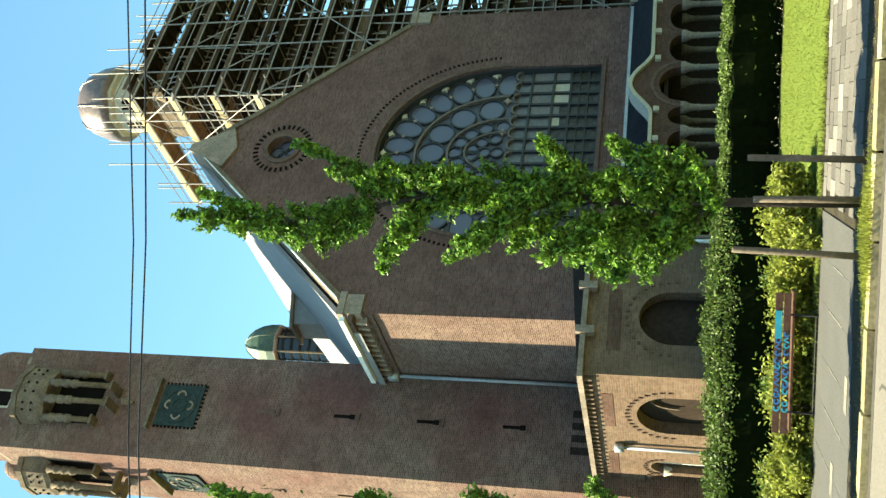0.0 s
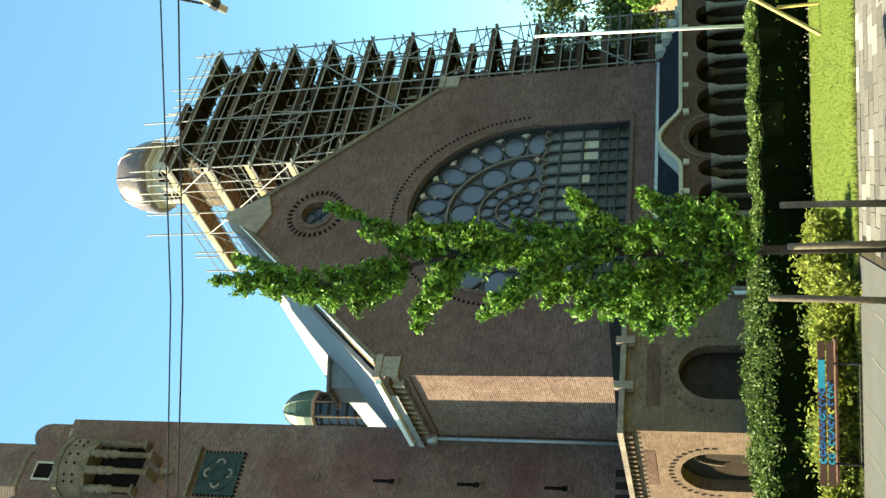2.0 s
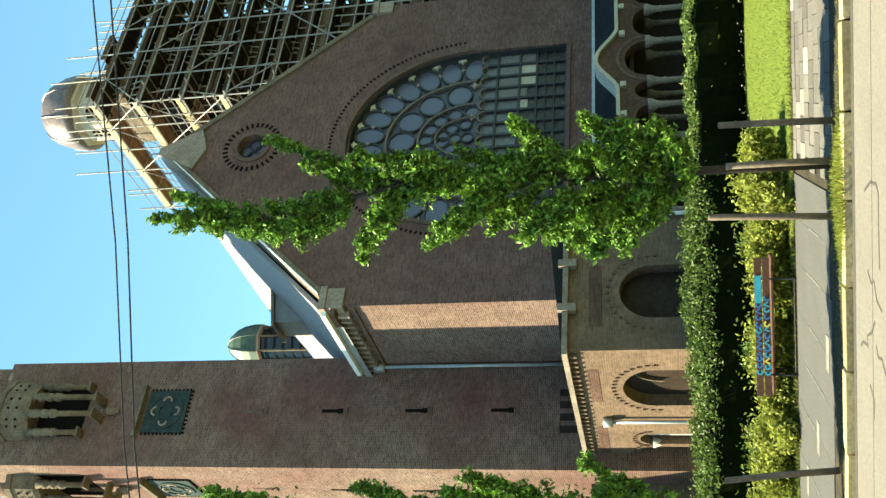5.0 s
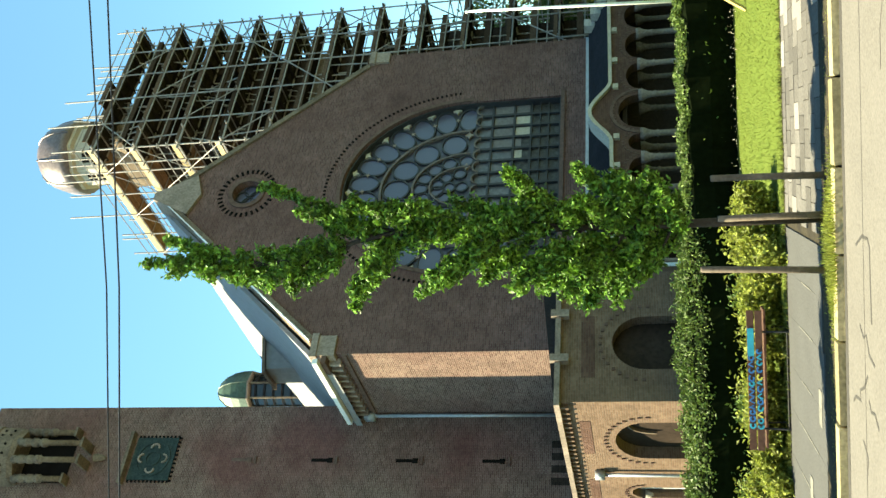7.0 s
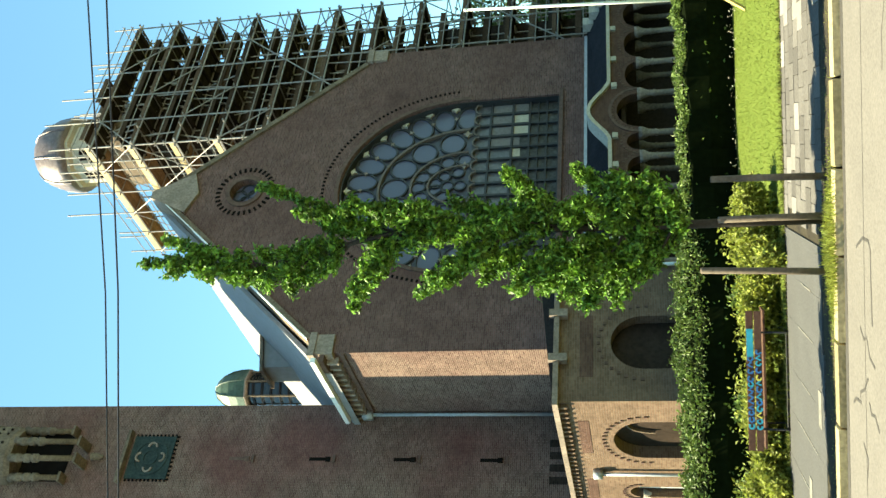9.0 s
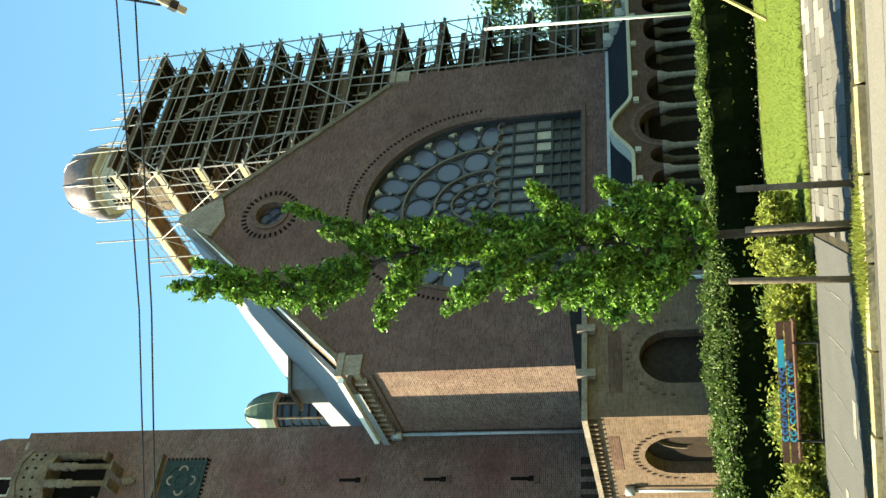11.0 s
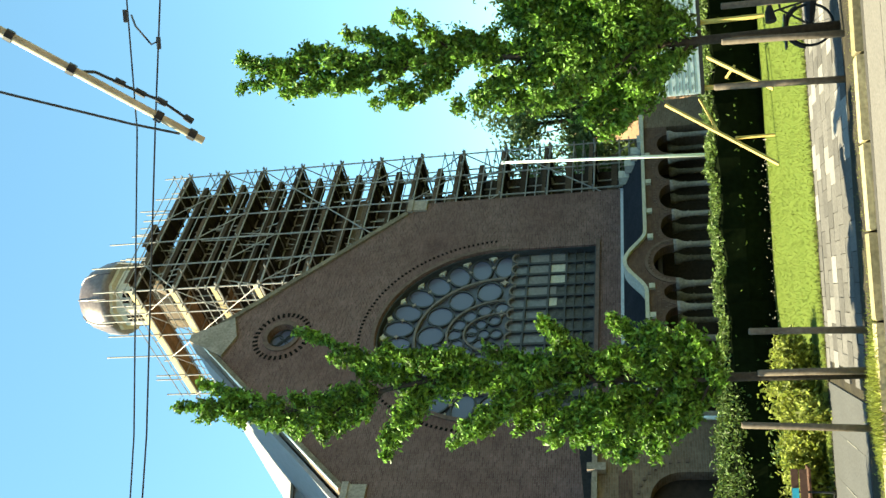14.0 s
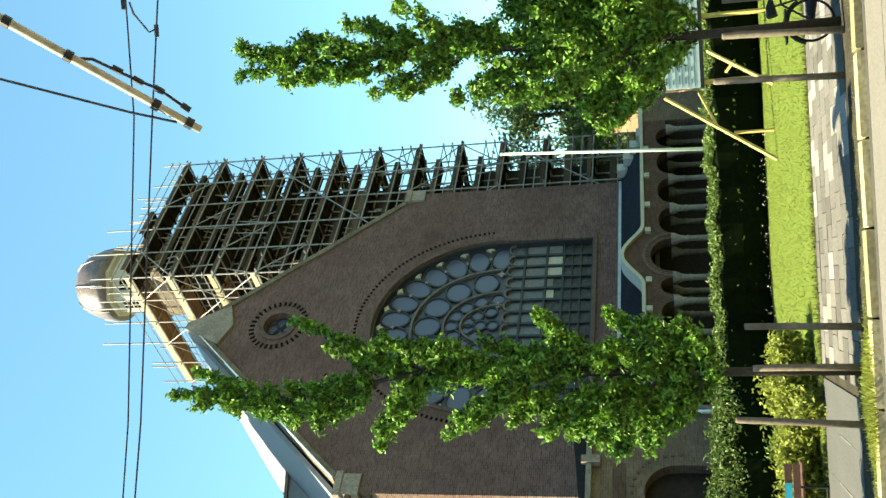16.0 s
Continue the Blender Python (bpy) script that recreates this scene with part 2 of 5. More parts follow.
CLEAR_GLASS = bpy.data.materials.new("clear_dark_glass")
CLEAR_GLASS.use_nodes = True
_g = CLEAR_GLASS.node_tree.nodes["Principled BSDF"]
_g.inputs["Base Color"].default_value, _g.inputs["Roughness"].default_value = (0.02, 0.022, 0.022, 1), 0.08


# ---------- mesh helpers ----------
class Shape:
    """Collects faces; one Shape becomes one mesh."""

    def __init__(self):
        self.v, self.f = [], []

    def add(self, verts, faces):
        k = len(self.v)
        self.v += [tuple(p) for p in verts]
        self.f += [tuple(i + k for i in q) for q in faces]
        return self

    def box(self, x0, x1, y0, y1, z0, z1, m=None):
        p = [Vector((x, y, z)) for z in (z0, z1) for y in (y0, y1) for x in (x0, x1)]
        if m:
            p = [m @ q for q in p]
        return self.add(p, [(0, 2, 3, 1), (4, 5, 7, 6), (0, 1, 5, 4), (2, 6, 7, 3), (0, 4, 6, 2), (1, 3, 7, 5)])

    def tube(self, pts, radii, seg=8, cap=True):
        pts = [Vector(p) for p in pts]
        if not hasattr(radii, "__len__"):
            radii = [radii] * len(pts)
        k, ring = len(self.v), []
        for i, p in enumerate(pts):
            d = (pts[min(i + 1, len(pts) - 1)] - pts[max(i - 1, 0)]).normalized()
            a = d.orthogonal().normalized() if i == 0 else (a - d * a.dot(d)).normalized()
            b = d.cross(a)
            for s in range(seg):
                t = 2 * math.pi * s / seg
                self.v.append(tuple(p + (a * math.cos(t) + b * math.sin(t)) * radii[i]))
        for i in range(len(pts) - 1):
            for s in range(seg):
                s2 = (s + 1) % seg
                self.f.append((k + i * seg + s, k + i * seg + s2, k + (i + 1) * seg + s2, k + (i + 1) * seg + s))
        if cap:
            self.f.append(tuple(k + s for s in reversed(range(seg))))
            self.f.append(tuple(k + (len(pts) - 1) * seg + s for s in range(seg)))
        return self

    def lathe(self, c, profile, seg=16, start=0.0, sweep=2 * math.pi):
        """profile: (radius, z) from the bottom up, round the upright axis through c."""
        full = abs(sweep - 2 * math.pi) < 1e-6
        k, n = len(self.v), seg if full else seg + 1
        for r, z in profile:
            for s in range(n):
                t = start + sweep * s / seg
                self.v.append((c[0] + r * math.cos(t), c[1] + r * math.sin(t), c[2] + z))
        for i in range(len(profile) - 1):
            for s in range(seg):
                s2 = (s + 1) % n
                self.f.append((k + i * n + s, k + i * n + s2, k + (i + 1) * n + s2, k + (i + 1) * n + s))
        self.f.append(tuple(k + s for s in reversed(range(n))))
        self.f.append(tuple(k + (len(profile) - 1) * n + s for s in range(n)))
        return self

    def plate(self, outer, holes, d0, d1, axis="y"):
        """A wall: a polygon with holes in (across, up), thick from d0 to d1 along the axis."""
        loops = [outer] + list(holes)
        tris = geometry.tessellate_polygon([[Vector((a, b, 0)) for a, b in q] for q in loops])
        flat = [p for q in loops for p in q]
        to = (lambda a, d, b: (a, d, b)) if axis == "y" else (lambda a, d, b: (d, a, b)) if axis == "x" else (lambda a, d, b: (a, b, d))
        k, n = len(self.v), len(flat)
        self.v += [to(a, d0, b) for a, b in flat] + [to(a, d1, b) for a, b in flat]
        self.f += [tuple(k + i for i in t) for t in tris] + [tuple(k + n + i for i in reversed(t)) for t in tris]
        s = 0
        for q in loops:
            for i in range(len(q)):
                j = (i + 1) % len(q)
                self.f.append((k + s + i, k + s + j, k + n + s + j, k + n + s + i))
            s += len(q)
        return self

    def ring(self, path, width, d0, d1, axis="y", closed=True):
        """A flat band of that width along a path in (across, up)."""
        n = len(path)
        inn, out = [], []
        for i, (a, b) in enumerate(path):
            p0 = path[(i - 1) % n] if closed or i else path[i]
            p1 = path[(i + 1) % n] if closed or i < n - 1 else path[i]
            d = Vector((p1[0] - p0[0], p1[1] - p0[1])).normalized() * width / 2
            out.append((a + d.y, b - d.x))
            inn.append((a - d.y, b + d.x))
        to = (lambda a, d, b: (a, d, b)) if axis == "y" else (lambda a, d, b: (d, a, b))
        k = len(self.v)
        for i in range(n):
            self.v += [to(inn[i][0], d0, inn[i][1]), to(out[i][0], d0, out[i][1]), to(out[i][0], d1, out[i][1]), to(inn[i][0], d1, inn[i][1])]
        for i in range(n if closed else n - 1):
            j = (i + 1) % n
            for s in range(4):
                self.f.append((k + 4 * i + s, k + 4 * i + (s + 1) % 4, k + 4 * j + (s + 1) % 4, k + 4 * j + s))
        if not closed:
            self.f += [(k, k + 1, k + 2, k + 3), tuple(k + 4 * (n - 1) + s for s in (3, 2, 1, 0))]
        return self

    def mesh(self, name, mat, smooth=False):
        me = bpy.data.meshes.new(name)
        me.from_pydata(self.v, [], self.f)
        bm = bmesh.new()
        bm.from_mesh(me)
        bmesh.ops.recalc_face_normals(bm, faces=bm.faces)
        bm.to_mesh(me)
        bm.free()
        me.materials.append(mat)
        if smooth:
            me.polygons.foreach_set("use_smooth", [True] * len(me.polygons))
        return me


def part(name, shape, mat, parent, label="", smooth=False):
    ob = new(name, shape.mesh(name, mat, smooth))
    ob.parent = parent
    if parent is not None:
        ob.matrix_parent_inverse = Matrix.Translation(-parent.matrix_basis.translation)
    if label:
        ob["label"] = label
    return ob


def thing(name, at, label, category, group="", kind=""):
    ob = new(name)
    ob.location = at
    ob.empty_display_size = 0.2
    return tagged(ob, label, category, group, kind)


def solo(name, shape, mat, label, category, group="", kind="", smooth=False):
    return tagged(new(name, shape.mesh(name, mat, smooth)), label, category, group, kind)


def ellipse(cx, cz, a, b, t0=0.0, t1=2 * math.pi, n=32, closed=True):
    return [(cx + a * math.cos(t0 + (t1 - t0) * i / (n if closed else n - 1)), cz + b * math.sin(t0 + (t1 - t0) * i / (n if closed else n - 1))) for i in range(n)]


def arch(x0, x1, z0, spring, rise, n=14):
    """An arched opening as a polygon, counter-clockwise from bottom left."""
    c, a = (x0 + x1) / 2, (x1 - x0) / 2
    return [(x0, z0), (x1, z0)] + [(c + a * math.cos(math.pi * i / n), spring + rise * math.sin(math.pi * i / n)) for i in range(n + 1)]


def leaves(points, sizes, rng, up=0.35, fold=0.25):
    """Small folded leaves at the points: arrays of vertices and faces."""
    n = len(points)
    a = rng.normal(size=(n, 3))
    a /= np.linalg.norm(a, axis=1, keepdims=True)
    nrm = rng.normal(size=(n, 3)) + np.array([0, 0, up * 2])
    b = np.cross(nrm, a)
    b /= np.linalg.norm(b, axis=1, keepdims=True) + 1e-9
    c = np.cross(a, b)
    s = np.asarray(sizes)[:, None]
    tip, base = points + a * s, points - a * s
    l, r = points + b * s * 0.5 + c * s * fold, points - b * s * 0.5 + c * s * fold
    v = np.stack([base, l, tip, r], 1).reshape(-1, 3)
    i = np.arange(n)[:, None] * 4
    f = np.concatenate([i + np.array([[0, 1, 2]]), i + np.array([[0, 2, 3]])], 1).reshape(-1, 3)
    return v, f


def leaf_mesh(name, points, sizes, mat, rng, up=0.35):
    v, f = leaves(np.asarray(points), sizes, rng, up)
    me = bpy.data.meshes.new(name)
    me.from_pydata(v.tolist(), [], f.tolist())
    me.materials.append(mat)
    return me

# ---------- the street: u runs along it, w across it, away from the eye ----------
US, WS = Vector((0.727, -0.687, 0)), Vector((0.687, 0.727, 0))
STREET = Matrix(((US.x, WS.x, 0, 0), (US.y, WS.y, 0, 0), (0, 0, 1, 0), (0, 0, 0, 1)))


def st(u, w, z=0.0):
    return US * u + WS * w + Vector((0, 0, z))


rng = np.random.default_rng(4)
ground = solo("ground", Shape().box(-900, 900, -900, 900, -0.6, -0.2), SOIL, "dry bare ground reaching to the horizon", "ground", kind="structure")
road = Shape().box(-90, 120, -60, -17.2, -0.3, -0.08, STREET)
solo("road", road, ROAD, "pale worn asphalt road with fine cracks", "road", kind="structure")
verge = solo("verge", Shape().box(-90, 120, -16.95, -16.1, -0.3, -0.005, STREET), DARK_SOIL, "strip of dry soil with weeds behind the kerb", "verge", kind="structure")
lawn = solo("lawn", Shape().box(-90, 120, -12.3, 90, -0.3, 0.0, STREET), LAWN, "mown sunlit lawn in front of the hedge", "lawn", kind="structure")
pavement = solo("pavement", Shape().box(-90, 120, -16.1, -12.3, -0.3, -0.03, STREET), DARK_SOIL, "grey paved footway with square slabs", "pavement", kind="structure")

# ---------- the church: transept front with its gable ----------
XL, XR, XM = -0.55, 15.05, 7.25
church = thing("church", (7, 4, 0), "large brown brick church with gabled front, round-arched porch and two towers", "church")
W_OUT = [(2.85, 5.72), (11.65, 5.72)] + ellipse(XM, 9.4, 4.4, 5.1, 0, math.pi, 33, False)
gable = Shape().box(XL, XR, 0.0, 0.7, 0, 5.72).box(XL, 2.85, 0.0, 0.7, 5.72, 9.4).box(11.65, XR, 0.0, 0.7, 5.72, 9.4)
# the arch in two halves, then the peak with the round light
arc = [(XM + 4.4 * math.cos(t), 9.4 + 5.1 * math.sin(t)) for t in np.linspace(math.pi, 0, 33)]
for s, pts in ((-1, arc[:17]), (1, arc[16:][::-1])):
    edge = [(XM, 17.0), (2.55 if s < 0 else 11.95, 17.0), (XL + 0.3 if s < 0 else XR - 0.3, 14.2 if s < 0 else 14.15), (XL if s < 0 else XR, 13.3), (XL if s < 0 else XR, 9.4)]
    gable.plate([p for p in pts] + edge, [], 0.0, 0.7)
gable.plate([(2.55, 17.0), (XM, 17.0)] + [(XM - 0.62 * math.sin(t), 18.6 - 0.62 * math.cos(t)) for t in np.linspace(0, math.pi, 13)] + [(XM, 22.0), (7.05, 22.4), (6.75, 22.05)], [], 0.0, 0.7)
gable.plate([(11.95, 17.0), (XM, 17.0)] + [(XM + 0.62 * math.sin(t), 18.6 - 0.62 * math.cos(t)) for t in np.linspace(0, math.pi, 13)] + [(XM, 22.0), (7.65, 22.0)], [], 0.0, 0.7)
gable_wall = part("gable_wall", gable, BRICK, church, "shaded brown brick gable wall")
# side wall and thin end skin in paler brick, painting in the sunlit side
part("side_wall", Shape().box(XL, XL + 0.6, 0.7, 4.66, 0, 13.9), BRICK_TOWER, church)
part("lit_end_skin", Shape().box(XL - 0.004, XL + 0.01, 0.004, 0.7, 0, 13.2), BRICK_TOWER, church)
part("far_side_wall", Shape().box(XR - 0.6, XR, 0.7, 12, 0, 13.5), BRICK, church)
# corner stones, capping and rake coping
for x0, x1 in ((XL - 0.12, 0.15), (XR - 0.55, XR + 0.08)):
    k = Shape().box(x0, x1, -0.12, 0.8, 13.45, 14.1)
    k.box(x0 - 0.07, x1 + 0.07, -0.18, 0.86, 14.1, 14.35)
    part("kneeler_stone", k, STONE, church, "pale weathered corner stone")
cap = Shape().plate([(6.2, 21.0), (7.25, 20.6), (8.3, 21.0), (7.42, 22.75), (7.08, 22.75)], [], -0.14, 0.8)
part("apex_stone", cap, STONE, church, "weathered triangular apex stone")
for a, b in (((0.05, 14.42), (6.95, 22.1)), ((14.4, 14.35), (7.55, 22.1))):
    part("coping", Shape().ring([a, b], 0.22, -0.1, 1.3, closed=False), STONE_DARK, church)
# thin white band, on the left rake only
part("coping_edge", Shape().ring([(0.0, 14.5), (7.0, 22.29)], 0.04, -0.13, 0.06, closed=False), WHITE, church, "thin white edge of the coping")
# toothed brick courses round the window and the round light, boxes coloured as shaded recesses
tooth = Shape().box(-0.045, 0.045, -0.02, 0.02, -0.06, 0.06).mesh("brick_tooth", DARK)


long_tooth = Shape().box(-0.05, 0.05, -0.02, 0.02, -0.11, 0.11).mesh("brick_tooth", DARK)


def put_teeth(path, parent, tooth=tooth):
    for i, (a, b) in enumerate(path):
        p0, p1 = path[max(i - 1, 0)], path[min(i + 1, len(path) - 1)]
        ob = new("brick_tooth", tooth)
        ob.matrix_basis = pose(a, 0, b, 0, -math.degrees(math.atan2(p1[1] - p0[1], p1[0] - p0[0])), 0)
        ob.parent = parent
        ob.matrix_parent_inverse = Matrix.Translation(-church.location) if parent is church else Matrix()


def along(path, step):
    """Points at even steps along a path."""
    out, left = [], 0.0
    for (a, b), (c, d) in zip(path, path[1:]):
        ln = math.hypot(c - a, d - b)
        while left < ln:
            out.append((a + (c - a) * left / ln, b + (d - b) * left / ln))
            left += step
        left -= ln
    return out


put_teeth(along(ellipse(XM, 9.55, 4.94, 5.65, 0.08, math.pi - 0.08, 80, False), 0.2), gable_wall)
put_teeth(along(ellipse(XM, 18.6, 1.17, 1.17, n=60) + [(XM + 1.17, 18.6)], 0.23), gable_wall, long_tooth)
part("arch_moulding", Shape().ring(ellipse(XM, 9.4, 4.49, 5.2, 0, math.pi, 49, False), 0.16, -0.06, 0.3, closed=False), BRICK_DARK, church)
part("round_moulding", Shape().ring(ellipse(XM, 18.6, 0.72, 0.72, n=40), 0.2, -0.08, 0.3), BRICK_DARK, church)
part("round_window", Shape().plate(ellipse(XM, 18.6, 0.62, 0.62, n=24), [], 0.3, 0.34), GLASS, church, "small round window of dark blue glass")
rt = Shape()
for i in range(4):
    rt.ring(ellipse(XM + 0.3 * math.cos(i * math.pi / 2), 18.6 + 0.3 * math.sin(i * math.pi / 2), 0.27, 0.27, n=20), 0.035, 0.24, 0.3)
part("round_tracery", rt, LEADCAME, church)

# the great window: fourteen lights below, rings of roundels in the arch
WC, WX0, WX1, LIGHT = 9.4, 2.85, 11.65, 8.8 / 14
window = part("great_window", Shape().plate(W_OUT, [], 0.42, 0.46), GLASS_DEEP, church, "great arched window with stone tracery of circles")
part("upper_panes", Shape().box(WX0 + 0.05, WX1 - 0.05, 0.405, 0.415, 7.66, 9.22), GLASS_DIM, window, "grey leaded glass panes")
part("lower_panes", Shape().box(WX0 + 0.05, WX1 - 0.05, 0.405, 0.415, 5.76, 7.66), GLASS_MOTTLED, window, "dark, partly broken leaded glass panes with reflections mottled into the colour")
part("frame", Shape().ring(W_OUT, 0.14, 0.1, 0.42), LEADCAME, window)
part("sill", Shape().box(2.6, 11.9, -0.1, 0.4, 5.56, 5.72), BRICK_DARK, window)
for a, b, wd in ((2.98, 3.55, 0.1), (1.72, 2.22, 0.09), (1.02, 1.52, 0.07)):
    part("tracery_arch", Shape().ring(ellipse(XM, WC, a, b, 0, math.pi, 41, False), wd, 0.26, 0.42, closed=False), TRACERY, window)


def turned_ellipse(c, along_r, across_r, t, n=24):
    """An ellipse whose first axis points at the angle t."""
    ct, sn = math.cos(t), math.sin(t)
    return [(c[0] + p * ct - q * sn, c[1] + p * sn + q * ct) for p, q in ellipse(0, 0, along_r, across_r, n=n)]


def roundel(c, rr, rt, t):
    part("roundel", Shape().ring(turned_ellipse(c, rr, rt, t), 0.07, 0.32, 0.42), LEADCAME, window)
    part("roundel_glass", Shape().plate(turned_ellipse(c, rr * 0.97, rt * 0.97, t), [], 0.39, 0.41), GLASS, window)


def stone_lozenge(c, size, t, mat=STONE_PALE):
    path = [(c[0] + size * k * math.cos(t + w), c[1] + size * k * math.sin(t + w)) for k, w in ((1.0, 0), (0.45, 0.8), (1.0, 1.57), (0.45, 2.36), (1.0, 3.14), (0.45, 3.93), (1.0, 4.71), (0.45, 5.5))]
    part("tracery_stone", Shape().plate(path, [], 0.3, 0.42), mat, window)


def ring_of_roundels(a, b, n, rr, rt, t0=0.0, lift=0.15, stones=0.0):
    for i in range(n):
        t = t0 + (math.pi - 2 * t0) * i / (n - 1)
        roundel((XM + a * math.cos(t), WC + lift + b * math.sin(t)), rr, rt, t)
        if stones and i < n - 1:
            h = t + (math.pi - 2 * t0) * 0.5 / (n - 1)
            stone_lozenge((XM + (a + stones) * math.cos(h), WC + lift + (b + stones) * math.sin(h)), 0.19, h)
            stone_lozenge((XM + a * math.cos(h), WC + lift + b * math.sin(h)), 0.11, h, STONE)


ring_of_roundels(3.68, 4.18, 14, 0.62, 0.44, 0.0, 0.15, 0.58)
ring_of_roundels(2.33, 2.76, 7, 0.55, 0.52, 0.2)
ring_of_roundels(1.36, 1.8, 9, 0.29, 0.29, 0.0, 0.12)
ring_of_roundels(0.72, 1.2, 6, 0.25, 0.25, 0.25, 0.05)
roundel((XM, WC + 0.72), 0.24, 0.24, 0)
roundel((XM, WC + 0.22), 0.24, 0.24, 0)
for x in (XM - 2.75, XM - 1.02, XM + 1.02, XM + 2.75):
    stone_lozenge((x, WC + 0.1), 0.2, 0, STONE)
for i in range(1, 14):
    x = WX0 + LIGHT * i
    part("mullion", Shape().box(x - 0.05, x + 0.05, 0.28, 0.42, 5.72, 9.22), LEADCAME, window)
for z, w in ((6.25, 0.03), (6.6, 0.02), (6.96, 0.04), (7.66, 0.045), (8.57, 0.045), (9.22, 0.05)):
    part("transom", Shape().box(WX0, WX1, 0.3, 0.42, z - w, z + w), LEADCAME, window)
for i in range(14):
    x = WX0 + LIGHT * (i + 0.5)
    part("arched_head", Shape().ring(ellipse(x, 9.0, 0.27, 0.25, 0, math.pi, 9, False), 0.07, 0.24, 0.42, closed=False), TRACERY, window)
# whole pale panes and grey ones among the broken lower rows
for i, z0, z1, m in ((13, 7.05, 7.6, PALE_BLIND), (12, 7.02, 7.6, STONE_PALE), (11, 7.02, 7.6, STONE_PALE), (10, 7.35, 7.6, PALE_BLIND), (9, 7.3, 7.6, STONE_PALE), (7, 7.05, 7.6, GLASS_DIM), (6, 7.02, 7.6, PALE_BLIND),
                     (13, 7.72, 8.5, PALE_BLIND), (12, 7.72, 8.5, PALE_BLIND), (11, 7.72, 8.5, PALE_BLIND), (10, 7.72, 8.5, PALE_BLIND), (3, 7.02, 7.6, PALE_BLIND), (1, 7.02, 7.6, PALE_BLIND)):
    x = WX0 + LIGHT * (i + 0.5)
    part("pale_pane", Shape().box(x - 0.26, x + 0.26, 0.385, 0.402, z0, z1), m, window)

# roof of the transept, its eaves and the dormer
roof = Shape()
R0, R1 = (-1.0, 13.85), (XM, 22.85)
th = 0.25
roof.plate([(R0[0], R0[1]), (R1[0], R1[1]), (15.4, 14.0), (15.4, 13.7), (R1[0], R1[1] - th), (R0[0], R0[1] - th)], [], 0.7, 20.0)
part("roof", roof, METAL_ROOF, church, "pale roof covering, bright in the sun")
dormer = part("dormer", Shape().plate([(2.5, 17.5), (4.1, 19.3), (2.5, 19.0)], [], 6.2, 7.5), METAL_ROOF, church, "small metal-clad dormer")
part("dormer_roof", Shape().plate([(2.25, 18.92), (4.2, 19.32), (4.2, 19.46), (2.25, 19.06)], [], 6.05, 7.65), STONE_DARK, dormer, "dark dormer roof edge")
part("gutter", Shape().box(-1.14, -0.94, -0.35, 4.3, 13.92, 14.1), WHITE, church, "white eaves gutter")
ev = Shape().box(-0.96, XL, -0.1, 4.6, 13.72, 13.9)
ev.box(-0.63, XL, 0.0, 4.66, 13.05, 13.2)
part("eaves_board", ev, BRICK_DARK, church)
corb = Shape().box(-0.82, XL, -0.07, 0.07, 13.3, 13.72).mesh("corbel", STONE)
for i in range(12):
    ob = new("corbel", corb)
    ob.matrix_basis = pose(0, 0.35 + i * 0.38, 0)
    ob.parent, ob.matrix_parent_inverse = church, Matrix.Translation(-church.location)
dp = Shape().tube([(XL - 0.14, 4.45, 5.6), (XL - 0.14, 4.45, 13.2)], 0.07, 8)
dp.box(XL - 0.32, XL - 0.02, 4.28, 4.6, 13.1, 13.5)
part("downpipe", dp, LEAD, church, "grey rainwater pipe with hopper head", True)
part("nave_block", Shape().box(0.0, 13.5, 9.4, 22, 0, 17), BRICK, church)

# ---------- left tower ----------
TX0, TX1, TY0, TY1 = -4.75, -0.15, 4.66, 9.3
tower = thing("bell_tower", (-2.45, 7, 0), "tall square purple-brown brick tower with stone balconies", "tower")
part("shaft", Shape().box(TX0, TX1, TY0, TY1, 0, 30.0), BRICK_TOWER, tower)
part("shoulder", Shape().box(TX0 + 0.5, TX1 - 0.5, TY0 + 0.12, TY1 - 0.12, 30.0, 31.4), BRICK_TOWER, tower)
for x, y in ((TX0 + 0.62, TY0 + 0.62), (TX1 - 0.62, TY0 + 0.62), (TX0 + 0.62, TY1 - 0.62), (TX1 - 0.62, TY1 - 0.62)):
    part("corner_turret", Shape().lathe((x, y, 29.4), [(0.3, 0), (0.6, 0.5), (0.62, 1.9), (0.58, 2.2), (0.42, 2.5), (0.15, 2.68)], 14), BRICK_TOWER, tower, "", True)
    part("turret_stone", Shape().lathe((x, y, 29.85), [(0.64, 0), (0.66, 0.08), (0.64, 0.16)], 14), STONE, tower)
upper = part("upper_stage", Shape().lathe((-2.45, 6.98, 31.0), [(1.95, 0), (1.95, 5.5), (2.1, 5.6), (2.1, 6.0), (0.2, 9.0)], 8, math.pi / 8), BRICK_TOWER, tower)
part("upper_band", Shape().lathe((-2.45, 6.98, 31.9), [(1.98, 0), (2.04, 0.06), (2.04, 0.2), (1.98, 0.26)], 8, math.pi / 8), STONE_DARK, upper)
for m in (Matrix.Translation((-2.6, TY0 + 0.1, 0)), Matrix.Translation((TX0 + 0.48, 6.98, 0)) @ Matrix.Rotation(radians(-90), 4, "Z")):
    for name, sh, mat in (("bell_window", Shape().box(-0.36, 0.36, -0.015, 0.02, 30.06, 30.95), DARK), ("bell_window_frame", Shape().ring([(-0.38, 30.04), (0.38, 30.04), (0.38, 30.97), (-0.38, 30.97)], 0.1, -0.06, 0.02), STONE_PALE)):
        sh.v = [tuple(m @ Vector(p)) for p in sh.v]
        part(name, sh, mat, tower)


